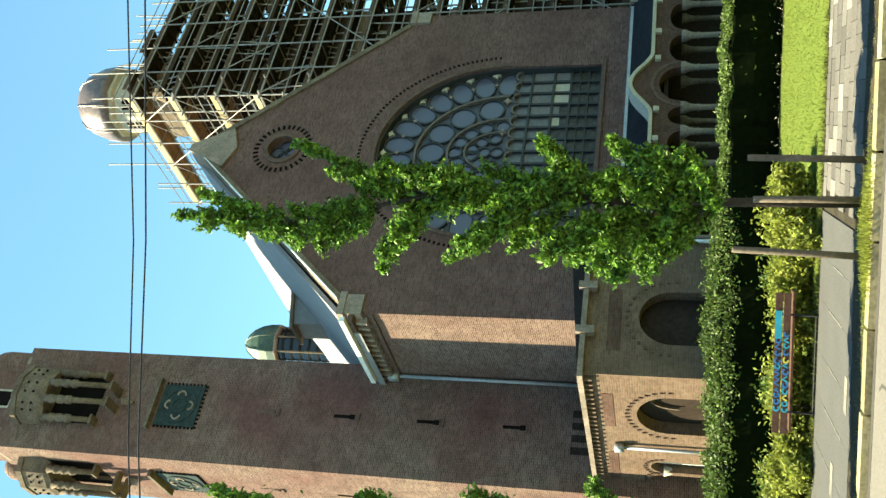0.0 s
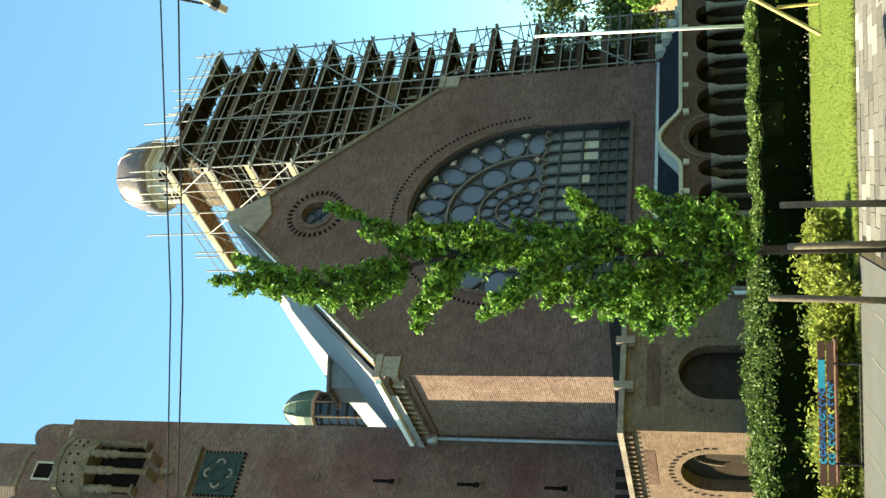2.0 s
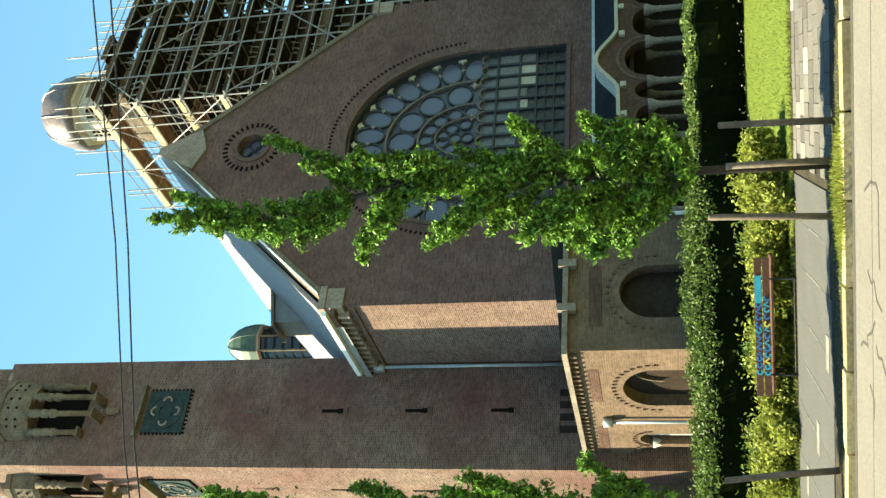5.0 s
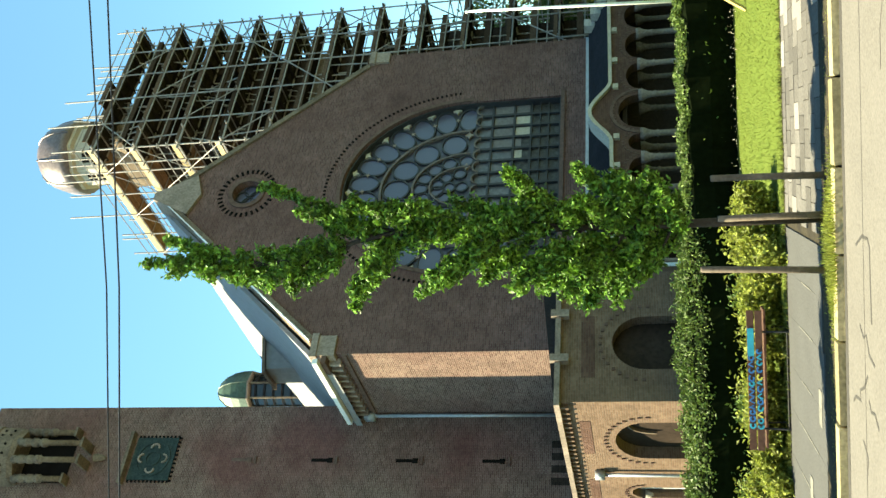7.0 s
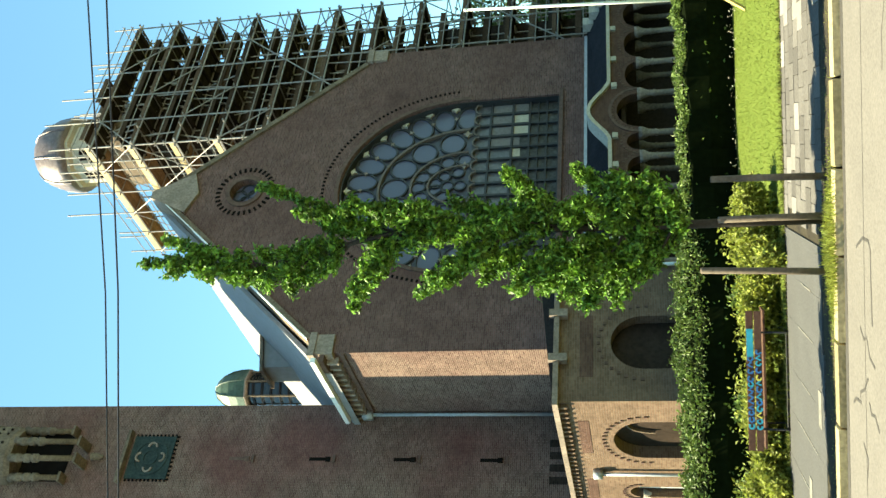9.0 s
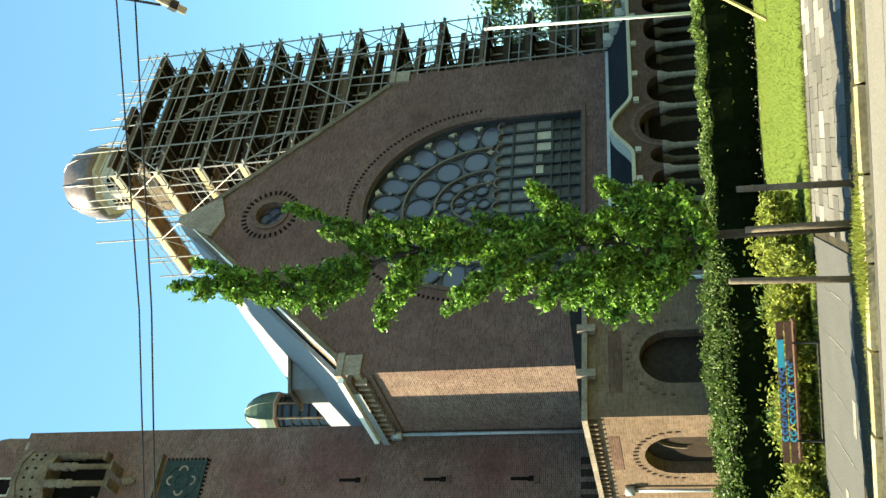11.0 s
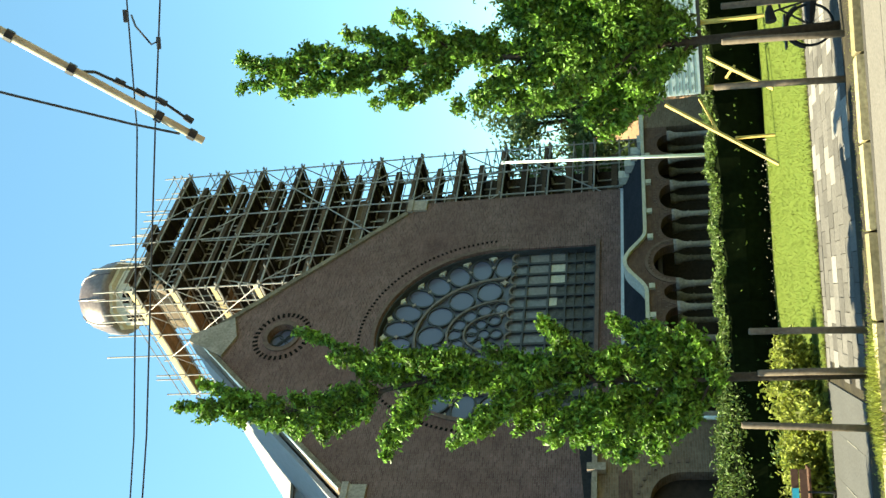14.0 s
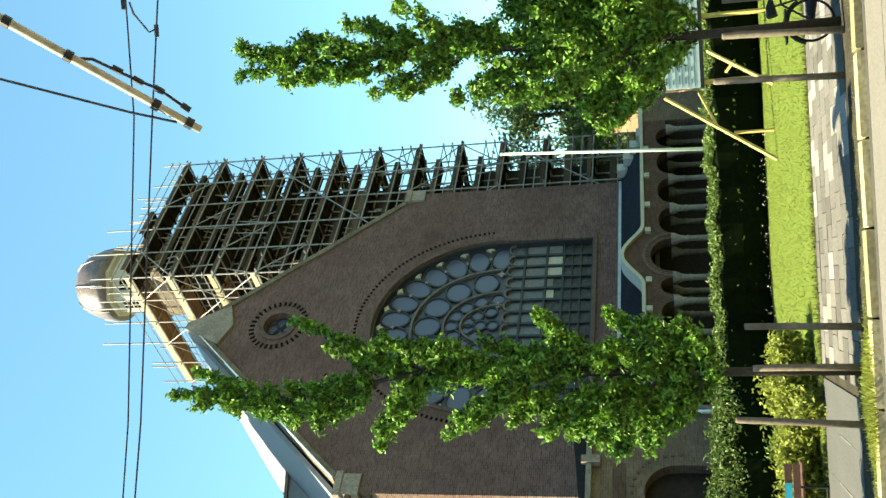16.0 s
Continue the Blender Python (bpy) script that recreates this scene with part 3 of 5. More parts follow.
def tower_face(m):
    """Balcony, glazed panel and slits of one face; across from -2.3 to 2.3, out along -y."""
    def put(name, shape, mat, label="", smooth=False):
        drop = 0.6 if name in ("niche", "balcony", "pierced_hole", "column", "column_base", "bracket") else 0.0
        shape.v = [tuple(m @ Vector((p[0], p[1], p[2] - drop))) for p in shape.v]
        return part(name, shape, mat, tower, label, smooth)

    # niche is a flat black plate, the shade of a recess painted on
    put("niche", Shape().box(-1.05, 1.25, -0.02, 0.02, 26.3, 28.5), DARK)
    canopy = Shape()
    prof = [(-1.25, 0.0), (-1.1, -0.55), (-0.4, -0.95), (0.4, -0.95), (1.1, -0.55), (1.25, 0.0)]
    for z0, z1, s0, s1 in ((28.4, 28.62, 0.9, 0.98), (28.62, 29.6, 0.98, 1.0), (29.6, 29.85, 1.05, 1.05)):
        k = len(canopy.v)
        canopy.v += [(a * s0, b * s0, z0) for a, b in prof] + [(a * s1, b * s1, z1) for a, b in prof]
        n = len(prof)
        canopy.f += [(k + i, k + (i + 1) % n, k + n + (i + 1) % n, k + n + i) for i in range(n)]
        canopy.f += [tuple(k + i for i in range(n)), tuple(k + n + i for i in reversed(range(n)))]
    put("balcony", canopy, STONE_DARK, "projecting stone balcony front pierced with small holes")
    for i, (a, b) in enumerate(((-0.9, -0.68), (-0.65, -0.82), (-0.2, -0.97), (0.2, -0.97), (0.65, -0.82), (0.9, -0.68))):
        for z in (28.9, 29.3):
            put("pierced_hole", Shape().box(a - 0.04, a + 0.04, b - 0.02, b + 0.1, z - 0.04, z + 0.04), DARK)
    for a, b, z0 in ((-1.0, -0.3, 26.25), (-0.36, -0.7, 25.55), (0.36, -0.7, 25.6), (1.0, -0.3, 26.3)):
        put("column", Shape().lathe((a, b, z0), [(0.12, 0), (0.12, 28.4 - z0 - 1.25), (0.19, 28.4 - z0 - 1.15), (0.19, 28.4 - z0 - 1.0), (0.11, 28.4 - z0 - 0.9), (0.19, 28.4 - z0 - 0.78), (0.19, 28.4 - z0 - 0.62), (0.11, 28.4 - z0 - 0.52), (0.19, 28.4 - z0 - 0.4), (0.19, 28.4 - z0 - 0.22), (0.12, 28.4 - z0 - 0.15), (0.22, 28.45 - z0)], 8), STONE_DARK, "", True)
        put("column_base", Shape().box(a - 0.2, a + 0.2, b - 0.15, 0.0, z0 - 0.1, z0), STONE_DARK)
    put("bracket", Shape().lathe((0, -0.1, 24.75), [(0.06, 0), (0.14, 0.2), (0.17, 0.5)], 8), STONE_DARK)
    put("panel", Shape().box(-0.9, 0.9, -0.06, 0.02, 21.2, 23.0), TEAL, "dark teal glazed square panel with a rosette")
    ros = Shape().ring(ellipse(0, 22.1, 0.7, 0.7, n=28), 0.09, -0.1, -0.05)
    ros.ring(ellipse(0, 22.1, 0.3, 0.3, n=16), 0.06, -0.1, -0.05)
    put("rosette", ros, TEAL)
    for i in range(4):
        t = i * math.pi / 2
        put("rosette_petal", Shape().ring(ellipse(0.44 * math.cos(t), 22.1 + 0.44 * math.sin(t), 0.17, 0.17, t - 1.6, t + 1.6, 12, False), 0.065, -0.12, -0.05, closed=False), STONE)
    put("hood_stone", Shape().box(-1.1, 1.1, -0.28, 0.0, 23.12, 23.26), STONE_DARK)
    for i in range(11):
        put("edge_tooth", Shape().box(-0.94 + i * 0.18, -0.87 + i * 0.18, -0.05, 0.0, 21.09, 21.2), DARK)
        for s in (-0.95, 0.95):
            put("edge_tooth", Shape().box(s - 0.045, s + 0.045, -0.05, 0.0, 21.2 + i * 0.17, 21.27 + i * 0.17), DARK)
    for z in (8.35, 11.65, 15.0, 18.3):
        sl = Shape().box(-0.065, 0.065, -0.015, 0.02, z - 0.4, z + 0.45)
        sl.lathe((0, 0.05, z - 0.3), [(0.12, -0.1), (0.12, 0.1)], 10)
        put("slit", sl, DARK if z < 18 else BRICK_DARK)
        put("slit_sill", Shape().box(-0.16, 0.16, -0.06, 0.0, z - 0.6, z - 0.5), BRICK_DARK)
    return put


put = tower_face(Matrix.Translation((-2.45, TY0, 0)))
for i in range(4):
    put("low_light", Shape().box(-0.9 + i * 0.48, -0.62 + i * 0.48, -0.015, 0.02, 5.0, 6.25), BRICK_SHADE)
tower_face(Matrix.Translation((TX0, 6.98, 0)) @ Matrix.Rotation(radians(-90), 4, "Z"))

# ---------- small copper-roofed turret over the crossing ----------
turret = thing("roof_turret", (5.9, 14, 17), "small octagonal turret with a green copper dome", "turret")
TUX, TUY = 5.7, 14.15
part("drum", Shape().lathe((TUX, TUY, 17), [(0.86, 0), (0.86, 6.3)], 8), CLEAR_GLASS, turret, "dark glazed drum")
for i in range(8):
    t = i * math.pi / 4
    c0, c1 = Vector((TUX + 1.0 * math.cos(t), TUY + 1.0 * math.sin(t), 20)), Vector((TUX + 1.0 * math.cos(t + math.pi / 4), TUY + 1.0 * math.sin(t + math.pi / 4), 20))
    part("corner_post", Shape().tube([c0, c0 + Vector((0, 0, 3.3))], 0.055, 6), STONE_DARK, turret)
    for z in (0.8, 1.3, 1.8, 2.3, 2.8):
        part("louvre", Shape().tube([c0 * 0.97 + Vector((TUX, TUY, 20)) * 0.03 + Vector((0, 0, z)), c1 * 0.97 + Vector((TUX, TUY, 20)) * 0.03 + Vector((0, 0, z))], 0.04, 5), SLATE, turret)
DOME_PROFILE = [(1.12, 0), (1.1, 0.45), (1.0, 0.95), (0.78, 1.45), (0.45, 1.85), (0.08, 2.05)]
part("cornice", Shape().lathe((TUX, TUY, 23.1), [(1.08, 0), (1.16, 0.04), (1.16, 0.1), (1.1, 0.14)], 8), STONE, turret)
part("dome", Shape().lathe((TUX, TUY, 23.2), DOME_PROFILE, 8), COPPER, turret, "dark green copper dome with raised ribs")
for i in range(8):
    t = i * math.pi / 4
    part("dome_rib", Shape().tube([(TUX + (r + 0.01) * math.cos(t), TUY + (r + 0.01) * math.sin(t), 23.2 + z) for r, z in DOME_PROFILE], 0.035, 5), COPPER, turret)

# ---------- left porch ----------
porch = thing("side_porch", (-2, 0, 0), "low brick side porch with round-arched doorways", "porch")
PX, PY, PZ = -4.09, -3.0, 5.0
part("front_wall", Shape().plate([(PX, 0), (0.6, 0), (0.6, PZ), (PX, PZ)], [arch(-3.05, -1.25, 0.02, 2.75, 0.95)], PY, PY + 0.45), BRICK_PORCH, porch)
part("side_wall", Shape().plate([(PY + 0.45, 0), (6.0, 0), (6.0, PZ), (PY + 0.45, PZ)], [arch(-1.7, 0.75, 0.02, 2.8, 0.95), arch(3.0, 3.85, 0.9, 2.95, 0.42), arch(4.1, 4.95, 0.9, 2.95, 0.42)], PX, PX + 0.45, "x"), BRICK_PORCH, porch)
part("porch_door", Shape().box(-3.2, -1.1, PY + 0.42, PY + 0.5, 0, 3.8), DARK_WOOD_SHADE, porch, "dark timber door in shadow")
part("side_door", Shape().box(PX + 0.4, PX + 0.48, -1.8, 0.9, 0, 3.8), DARK_WOOD_SHADE, porch, "dark timber door")
part("side_glass", Shape().box(PX + 0.3, PX + 0.34, 2.9, 5.0, 0.9, 3.45), GLASS, porch)
for y in (3.25, 3.45, 3.65, 4.3, 4.5, 4.7):
    part("glazing_bar", Shape().box(PX + 0.25, PX + 0.31, y - 0.025, y + 0.025, 0.9, 3.1), WHITE, porch)
part("window_column", Shape().lathe((PX + 0.12, 3.97, 0.6), [(0.16, 0), (0.16, 0.2), (0.1, 0.3), (0.1, 2.0), (0.22, 2.35)], 10), STONE_PALE, porch, "", True)
part("fanlight", Shape().ring(ellipse(-0.9, 2.5, 0.55, 0.85, 0, math.pi / 2, 9, False), 0.05, PX + 0.3, PX + 0.4, "x", False), STONE_DARK, porch)
part("cornice", Shape().box(PX - 0.2, 0.7, PY - 0.2, PY + 0.5, PZ + 0.2, PZ + 0.36).box(PX - 0.2, PX + 0.5, PY + 0.5, 6.0, PZ + 0.2, PZ + 0.36), STONE, porch, "weathered stone cornice")
part("parapet_brick", Shape().box(PX, 0.6, PY + 0.003, PY + 0.45, PZ, PZ + 0.2).box(PX + 0.003, PX + 0.45, PY + 0.45, 6.0, PZ, PZ + 0.2), BRICK_PORCH, porch)
part("porch_roof", Shape().plate([(PX - 0.1, PZ + 0.36), (0.6, PZ + 0.36), (0.6, PZ + 0.75), (-0.6, PZ + 0.75)], [], PY - 0.1, 6.0), SLATE, porch)
bracket = Shape().box(-0.05, 0.05, -0.12, 0.0, -0.24, 0.0).mesh("dentil", BRICK_PORCH)
for i in range(30):
    ob = new("dentil", bracket)
    ob.matrix_basis = pose(PX, PY + 0.2 + i * 0.3, PZ + 0.2, 0, 0, -90)
    ob.parent, ob.matrix_parent_inverse = porch, Matrix.Translation(-porch.location)
for y0, y1, z in ((-1.8, 0.4, 4.58), (2.4, 4.9, 4.58)):
    part("sunk_panel", Shape().box(PX - 0.012, PX + 0.02, y0, y1, z - 0.16, z + 0.16), BRICK_ARCADE, porch)
part("sunk_panel", Shape().box(-3.3, -1.2, PY - 0.012, PY + 0.02, 4.2, 4.6), BRICK_ARCADE, porch)
for x in (-1.2, -2.75):
    part("cornice_block", Shape().box(x - 0.12, x + 0.12, PY - 0.26, PY, PZ - 0.05, PZ + 0.5), STONE, porch)
for path, ax in ((along(ellipse(-2.15, 2.75, 1.25, 1.3, -0.1, math.pi + 0.1, 40, False), 0.24), "y"), (along(ellipse(-0.47, 2.8, 1.55, 1.25, -0.1, math.pi + 0.1, 40, False), 0.24), "x"),
                 (along(ellipse(3.43, 2.95, 0.62, 0.62, 0.0, math.pi, 30, False), 0.17), "x"), (along(ellipse(4.52, 2.95, 0.62, 0.62, 0.0, math.pi, 30, False), 0.17), "x")):
    for a, b in path:
        s = Shape().box(a - 0.045, a + 0.045, PY - 0.04, PY + 0.02, b - 0.05, b + 0.05) if ax == "y" else Shape().box(PX - 0.04, PX + 0.02, a - 0.045, a + 0.045, b - 0.05, b + 0.05)
        part("brick_tooth", s, BRICK_DARK, porch)
pp = Shape().tube([(PX - 0.12, 1.75, 0), (PX - 0.12, 1.75, 4.3)], 0.06, 8)
pp.box(PX - 0.24, PX - 0.02, 1.6, 1.9, 4.2, 4.5)
part("downpipe", pp, LEAD, porch, "", True)
part("low_wall", Shape().box(-14, PX, 6.0, 6.4, 0, 5.2), BRICK_PORCH, porch)

# ---------- arcade along the front ----------
arcade = thing("arcade", (8, -3, 0), "low brick arcade of round arches on stone columns under slate", "arcade")
COLS = [0.9, 2.4, 3.95, 5.35, 6.45, 8.4, 10.05, 11.75, 13.4, 14.9]
AZ, TOPZ = 2.62, 3.55
low = []
for i, (a, b) in enumerate(zip(COLS, COLS[1:])):
    big = abs((a + b) / 2 - 7.4) < 0.3
    c, r, rise = (a + b) / 2, (b - a) / 2 - 0.16, 0.74 if big else 0.42
    low += [(a, AZ), (a + 0.16, AZ)] + [(c - r * math.cos(math.pi * j / 12), AZ + rise * math.sin(math.pi * j / 12)) for j in range(1, 12)] + [(b - 0.16, AZ)]
curl = [(7.4 + 1.45 * (1 - j / 9), TOPZ + 0.74 * math.cos(math.pi / 2 * (1 - j / 9)) ** 1.6) for j in range(19)]
outer = low + [(15.3, AZ), (15.3, TOPZ)] + curl + [(0.6, TOPZ), (0.6, AZ)]
part("arcade_wall", Shape().plate(outer, [], -3.0, -2.6), BRICK_ARCADE, arcade)
part("coping", Shape().ring([(15.4, TOPZ + 0.06), (9.0, TOPZ + 0.06)] + [(a, b + 0.06) for a, b in curl] + [(5.8, TOPZ + 0.06), (0.6, TOPZ + 0.06)], 0.13, -3.14, -2.5, closed=False), STONE_PALE, arcade, "pale stone coping swept up in a curl")
for x in (1.6, 3.2, 4.8, 6.15, 8.65, 10.05, 11.75, 13.4):
    part("coping_block", Shape().box(x - 0.11, x + 0.11, -3.12, -2.98, TOPZ - 0.22, TOPZ - 0.02), STONE_PALE, arcade)
# rear row of columns darker than the front row
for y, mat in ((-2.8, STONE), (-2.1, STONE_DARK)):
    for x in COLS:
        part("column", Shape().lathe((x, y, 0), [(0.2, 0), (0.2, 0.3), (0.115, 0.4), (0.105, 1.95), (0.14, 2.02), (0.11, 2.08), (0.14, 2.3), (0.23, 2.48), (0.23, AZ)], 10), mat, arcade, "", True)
part("arch_bricks", Shape().ring(ellipse(7.42, AZ, 1.05, 0.98, 0, math.pi, 21, False), 0.1, -3.03, -2.95, closed=False), BRICK_DARK, arcade)
for a, b in zip(COLS, COLS[1:]):
    for p, q in along(ellipse((a + b) / 2, AZ, (b - a) / 2 - 0.02, 0.6 if b - a < 1.9 else 0.92, 0.15, math.pi - 0.15, 24, False), 0.15):
        part("arch_tooth", Shape().box(p - 0.03, p + 0.03, -3.02, -2.98, q - 0.05, q + 0.05), BRICK_DARK, arcade)
part("lean_to_roof", Shape().plate([(-2.62, TOPZ - 0.25), (-0.06, 4.45), (-0.06, 4.6), (-2.62, TOPZ - 0.1)], [], 0.6, 15.3, "x"), SLATE, arcade, "dark slate lean-to roof")
part("flashing", Shape().box(0.6, XR, -0.05, 0.0, 4.55, 4.72), LEAD, arcade)
# back wall and added soffit: the arcade's inner shade is in their colour
part("back_wall", Shape().box(0.6, 15.3, -0.4, -0.05, 0, 4.3), DARK_WOOD_SHADE, arcade, "near-black back wall, coloured as the shade deep in the arcade")
part("soffit", Shape().box(0.6, 15.3, -2.6, -0.4, 3.05, 3.2), DARK_WOOD_SHADE, arcade)
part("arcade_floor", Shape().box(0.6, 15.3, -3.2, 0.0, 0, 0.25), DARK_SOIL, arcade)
end = Shape().box(15.3, 17.2, -3.0, 2.0, 0, TOPZ)
part("end_pavilion", end, BRICK_PORCH, arcade)
part("pavilion_coping", Shape().box(15.2, 17.3, -3.1, 2.1, TOPZ, TOPZ + 0.18), STONE_PALE, arcade)
for i in range(4):
    part("stepped_stone", Shape().box(14.95, 15.4, -2.6 + i * 0.62, -2.2 + i * 0.62, TOPZ - 0.1, TOPZ + 0.3 + i * 0.3), STONE_PALE, arcade)
part("rear_wing", Shape().box(15.1, 17.0, 2.0, 9.0, 0, 4.2), BRICK_PORCH, arcade)
wp = Shape().tube([(0.55, -3.12, 0), (0.55, -3.12, 3.4)], 0.06, 8)
part("downpipe", wp, WHITE, arcade, "white rainwater pipe", True)

# ---------- right tower behind scaffolding ----------
rtower = thing("domed_tower", (18.5, 8, 0), "brick tower with a domed lantern behind scaffolding", "tower")
# shaft in near-black brick, the scaffold's shade painted into it
part("shaft", Shape().box(15.1, 21.2, 4.8, 11.2, 0, 27.6).box(14.95, 21.35, 4.72, 11.3, 27.6, 28.1), BRICK_SHADE, rtower)
part("upper_drum", Shape().lathe((18.5, 8, 28.2), [(2.5, 0), (2.5, 3.6), (2.7, 3.7), (2.7, 4.0)], 8, math.pi / 8), STONE_DARK, rtower)
part("lantern", Shape().lathe((18.14, 8.27, 32.2), [(1.75, 0), (1.75, 1.9), (2.0, 2.0), (2.0, 2.25)], 8, math.pi / 8), STONE_PALE, rtower, "pale stone lantern with small windows")
part("dome", Shape().lathe((18.14, 8.27, 34.4), [(2.15, 0), (2.15, 0.5), (2.05, 1.2), (1.8, 1.85), (1.4, 2.3), (0.75, 2.65), (0.1, 2.75)], 20), DOME, rtower, "weathered metal dome", True)
for i in range(8):
    t = i * math.pi / 4
    c = Vector((18.14 + 1.63 * math.cos(t), 8.27 + 1.63 * math.sin(t), 33.1))
    rib = [(18.14 + r * math.cos(t), 8.27 + r * math.sin(t), 34.4 + z) for r, z in ((2.16, 0.02), (2.16, 0.5), (2.06, 1.2), (1.81, 1.87), (1.4, 2.32), (0.75, 2.67), (0.1, 2.77))]
    part("dome_rib", Shape().tube(rib, 0.05, 6), DOME, rtower)
    m = Matrix.Translation(c) @ Matrix.Rotation(t, 4, "Z")
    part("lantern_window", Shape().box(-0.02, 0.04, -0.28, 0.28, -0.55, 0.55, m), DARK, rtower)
    part("window_bar", Shape().box(0.03, 0.06, -0.03, 0.03, -0.55, 0.55, m).box(0.03, 0.06, -0.28, 0.28, -0.03, 0.03, m), STONE_PALE, rtower)
for z in (9.0, 14.0, 19.0, 24.0):
    part("string_course", Shape().box(15.02, 21.28, 4.75, 11.25, z, z + 0.35), STONE_DARK, rtower)
for z in (11.6, 16.6, 21.4, 25.4):
    for x in (16.4, 18.15, 19.9):
        part("tower_window", Shape().plate(arch(x - 0.45, x + 0.45, z - 1.0, z + 0.6, 0.45), [], 4.77, 4.82), DARK, rtower)
    for y in (6.2, 8.0, 9.8):
        part("tower_window", Shape().plate(arch(y - 0.45, y + 0.45, z - 1.0, z + 0.6, 0.45), [], 15.07, 15.12, "x"), DARK, rtower)
part("side_gable", Shape().lathe((16.6, 5.4, 28.2), [(0.9, 0), (0.9, 1.8), (0.5, 2.6), (0.1, 2.9)], 8), STONE_DARK, rtower)

# added block that fills the dark gap behind the scaffold
part("rear_block", Shape().box(21.2, 22.7, 5.2, 11.0, 0, 12.5), BRICK_SHADE, rtower)

scaffold = thing("scaffold", (18.4, 8, 0), "tall tube scaffolding with plank decks round the tower", "scaffolding")
SX0, SX1, SY0, SY1, LIFT, TOP = 13.9, 23.1, 3.5, 12.2, 2.36, 30.0
LIFTS = [TOP - LIFT * i for i in range(13)]
rs = random.Random(7)


def tube_part(name, a, b, r=0.045, mat=STEEL):
    return part(name, Shape().tube([a, b], r, 6), mat, scaffold)


for k in range(6):
    x = SX0 + (SX1 - SX0) * k / 5
    for y in (SY0, SY0 + 1.1):
        tube_part("standard", (x, y, 0), (x, y, TOP + rs.uniform(1.4, 4.2)))
for k in range(1, 6):
    y = SY0 + (SY1 - SY0) * k / 5
    for x in (SX0, SX0 + 1.1):
        tube_part("standard", (x, y, 0), (x, y, TOP + rs.uniform(1.4, 4.2)))
    for x in (SX1, SX1 - 1.1):
        tube_part("standard", (x, y, 0), (x, y, TOP + rs.uniform(0.2, 1.2)))
for z in LIFTS:
    for y in (SY0, SY0 + 1.1):
        tube_part("ledger", (SX0 - 0.3, y, z - 0.1), (SX1 + 0.3, y, z - 0.1))
    for h in (0.5, 1.0):
        tube_part("guard_rail", (SX0 - 0.2, SY0 - 0.03, z + h), (SX1 + 0.2, SY0 - 0.03, z + h), 0.03)
        tube_part("guard_rail", (SX0 - 0.03, SY0 - 0.2, z + h), (SX0 - 0.03, SY1 + 0.2, z + h), 0.03)
        tube_part("guard_rail", (SX1 + 0.03, SY0 - 0.2, z + h), (SX1 + 0.03, SY1 + 0.2, z + h), 0.03)
    for x in (SX0, SX0 + 1.1, SX1, SX1 - 1.1):
        tube_part("ledger", (x, SY0 - 0.3, z - 0.1), (x, SY1 + 0.3, z - 0.1))
    for k in range(6):
        x, y = SX0 + (SX1 - SX0) * k / 5, SY0 + (SY1 - SY0) * k / 5
        tube_part("transom", (x, SY0 - 0.25, z - 0.05), (x, SY0 + 1.3, z - 0.05), 0.035)
        tube_part("transom", (SX0 - 0.25, y, z - 0.05), (SX0 + 1.3, y, z - 0.05), 0.035)
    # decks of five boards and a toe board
    # front, right and inner boards take the shaded colour, the left side paler ones
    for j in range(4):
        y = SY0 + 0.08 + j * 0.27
        part("deck_board", Shape().box(SX0, SX1, y, y + 0.25, z, z + 0.05), PLANK_SHADED, scaffold)
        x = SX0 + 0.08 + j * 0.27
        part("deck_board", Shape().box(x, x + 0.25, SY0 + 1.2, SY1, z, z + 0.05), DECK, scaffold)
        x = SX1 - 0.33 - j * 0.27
        part("deck_board", Shape().box(x, x + 0.25, SY0 + 1.2, SY1, z, z + 0.05), PLANK_SHADED, scaffold)
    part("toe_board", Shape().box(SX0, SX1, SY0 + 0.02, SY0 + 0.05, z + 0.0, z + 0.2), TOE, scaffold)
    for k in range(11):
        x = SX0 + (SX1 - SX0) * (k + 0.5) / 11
        part("deck_bearer", Shape().box(x - 0.05, x + 0.05, SY0 + 0.1, SY0 + 1.25, z - 0.16, z - 0.003), PLANK_SHADED, scaffold)
    part("inner_board", Shape().box(SX0, SX1, SY0 + 1.1, SY0 + 1.14, z + 0.05, z + 0.55), PLANK_SHADED, scaffold)
    for k in range(3):
        x0 = SX0 + 0.8 + k * 2.9 + rs.uniform(0, 0.8)
        x1 = min(x0 + rs.uniform(1.4, 2.8), SX1 - 1.2)
        if rs.random() < 0.75 and x1 - x0 > 0.8:
            h = z + LIFT * 0.5 + rs.uniform(-0.25, 0.25)
            part("half_deck", Shape().box(x0, x1, SY0 + 0.62, SY0 + 1.2, h, h + 0.05), PLANK_SHADED, scaffold)
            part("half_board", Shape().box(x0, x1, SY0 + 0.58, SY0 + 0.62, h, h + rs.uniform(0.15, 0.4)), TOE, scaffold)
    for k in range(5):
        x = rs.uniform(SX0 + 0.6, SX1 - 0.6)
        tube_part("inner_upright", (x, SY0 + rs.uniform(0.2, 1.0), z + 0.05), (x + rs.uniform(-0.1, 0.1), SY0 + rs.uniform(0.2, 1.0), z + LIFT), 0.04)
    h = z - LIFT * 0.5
    part("mid_deck", Shape().box(SX0 + 0.9, SX1 - 0.5, SY0 + 0.5, SY0 + 1.3, h, h + 0.05), PLANK_SHADED, scaffold)
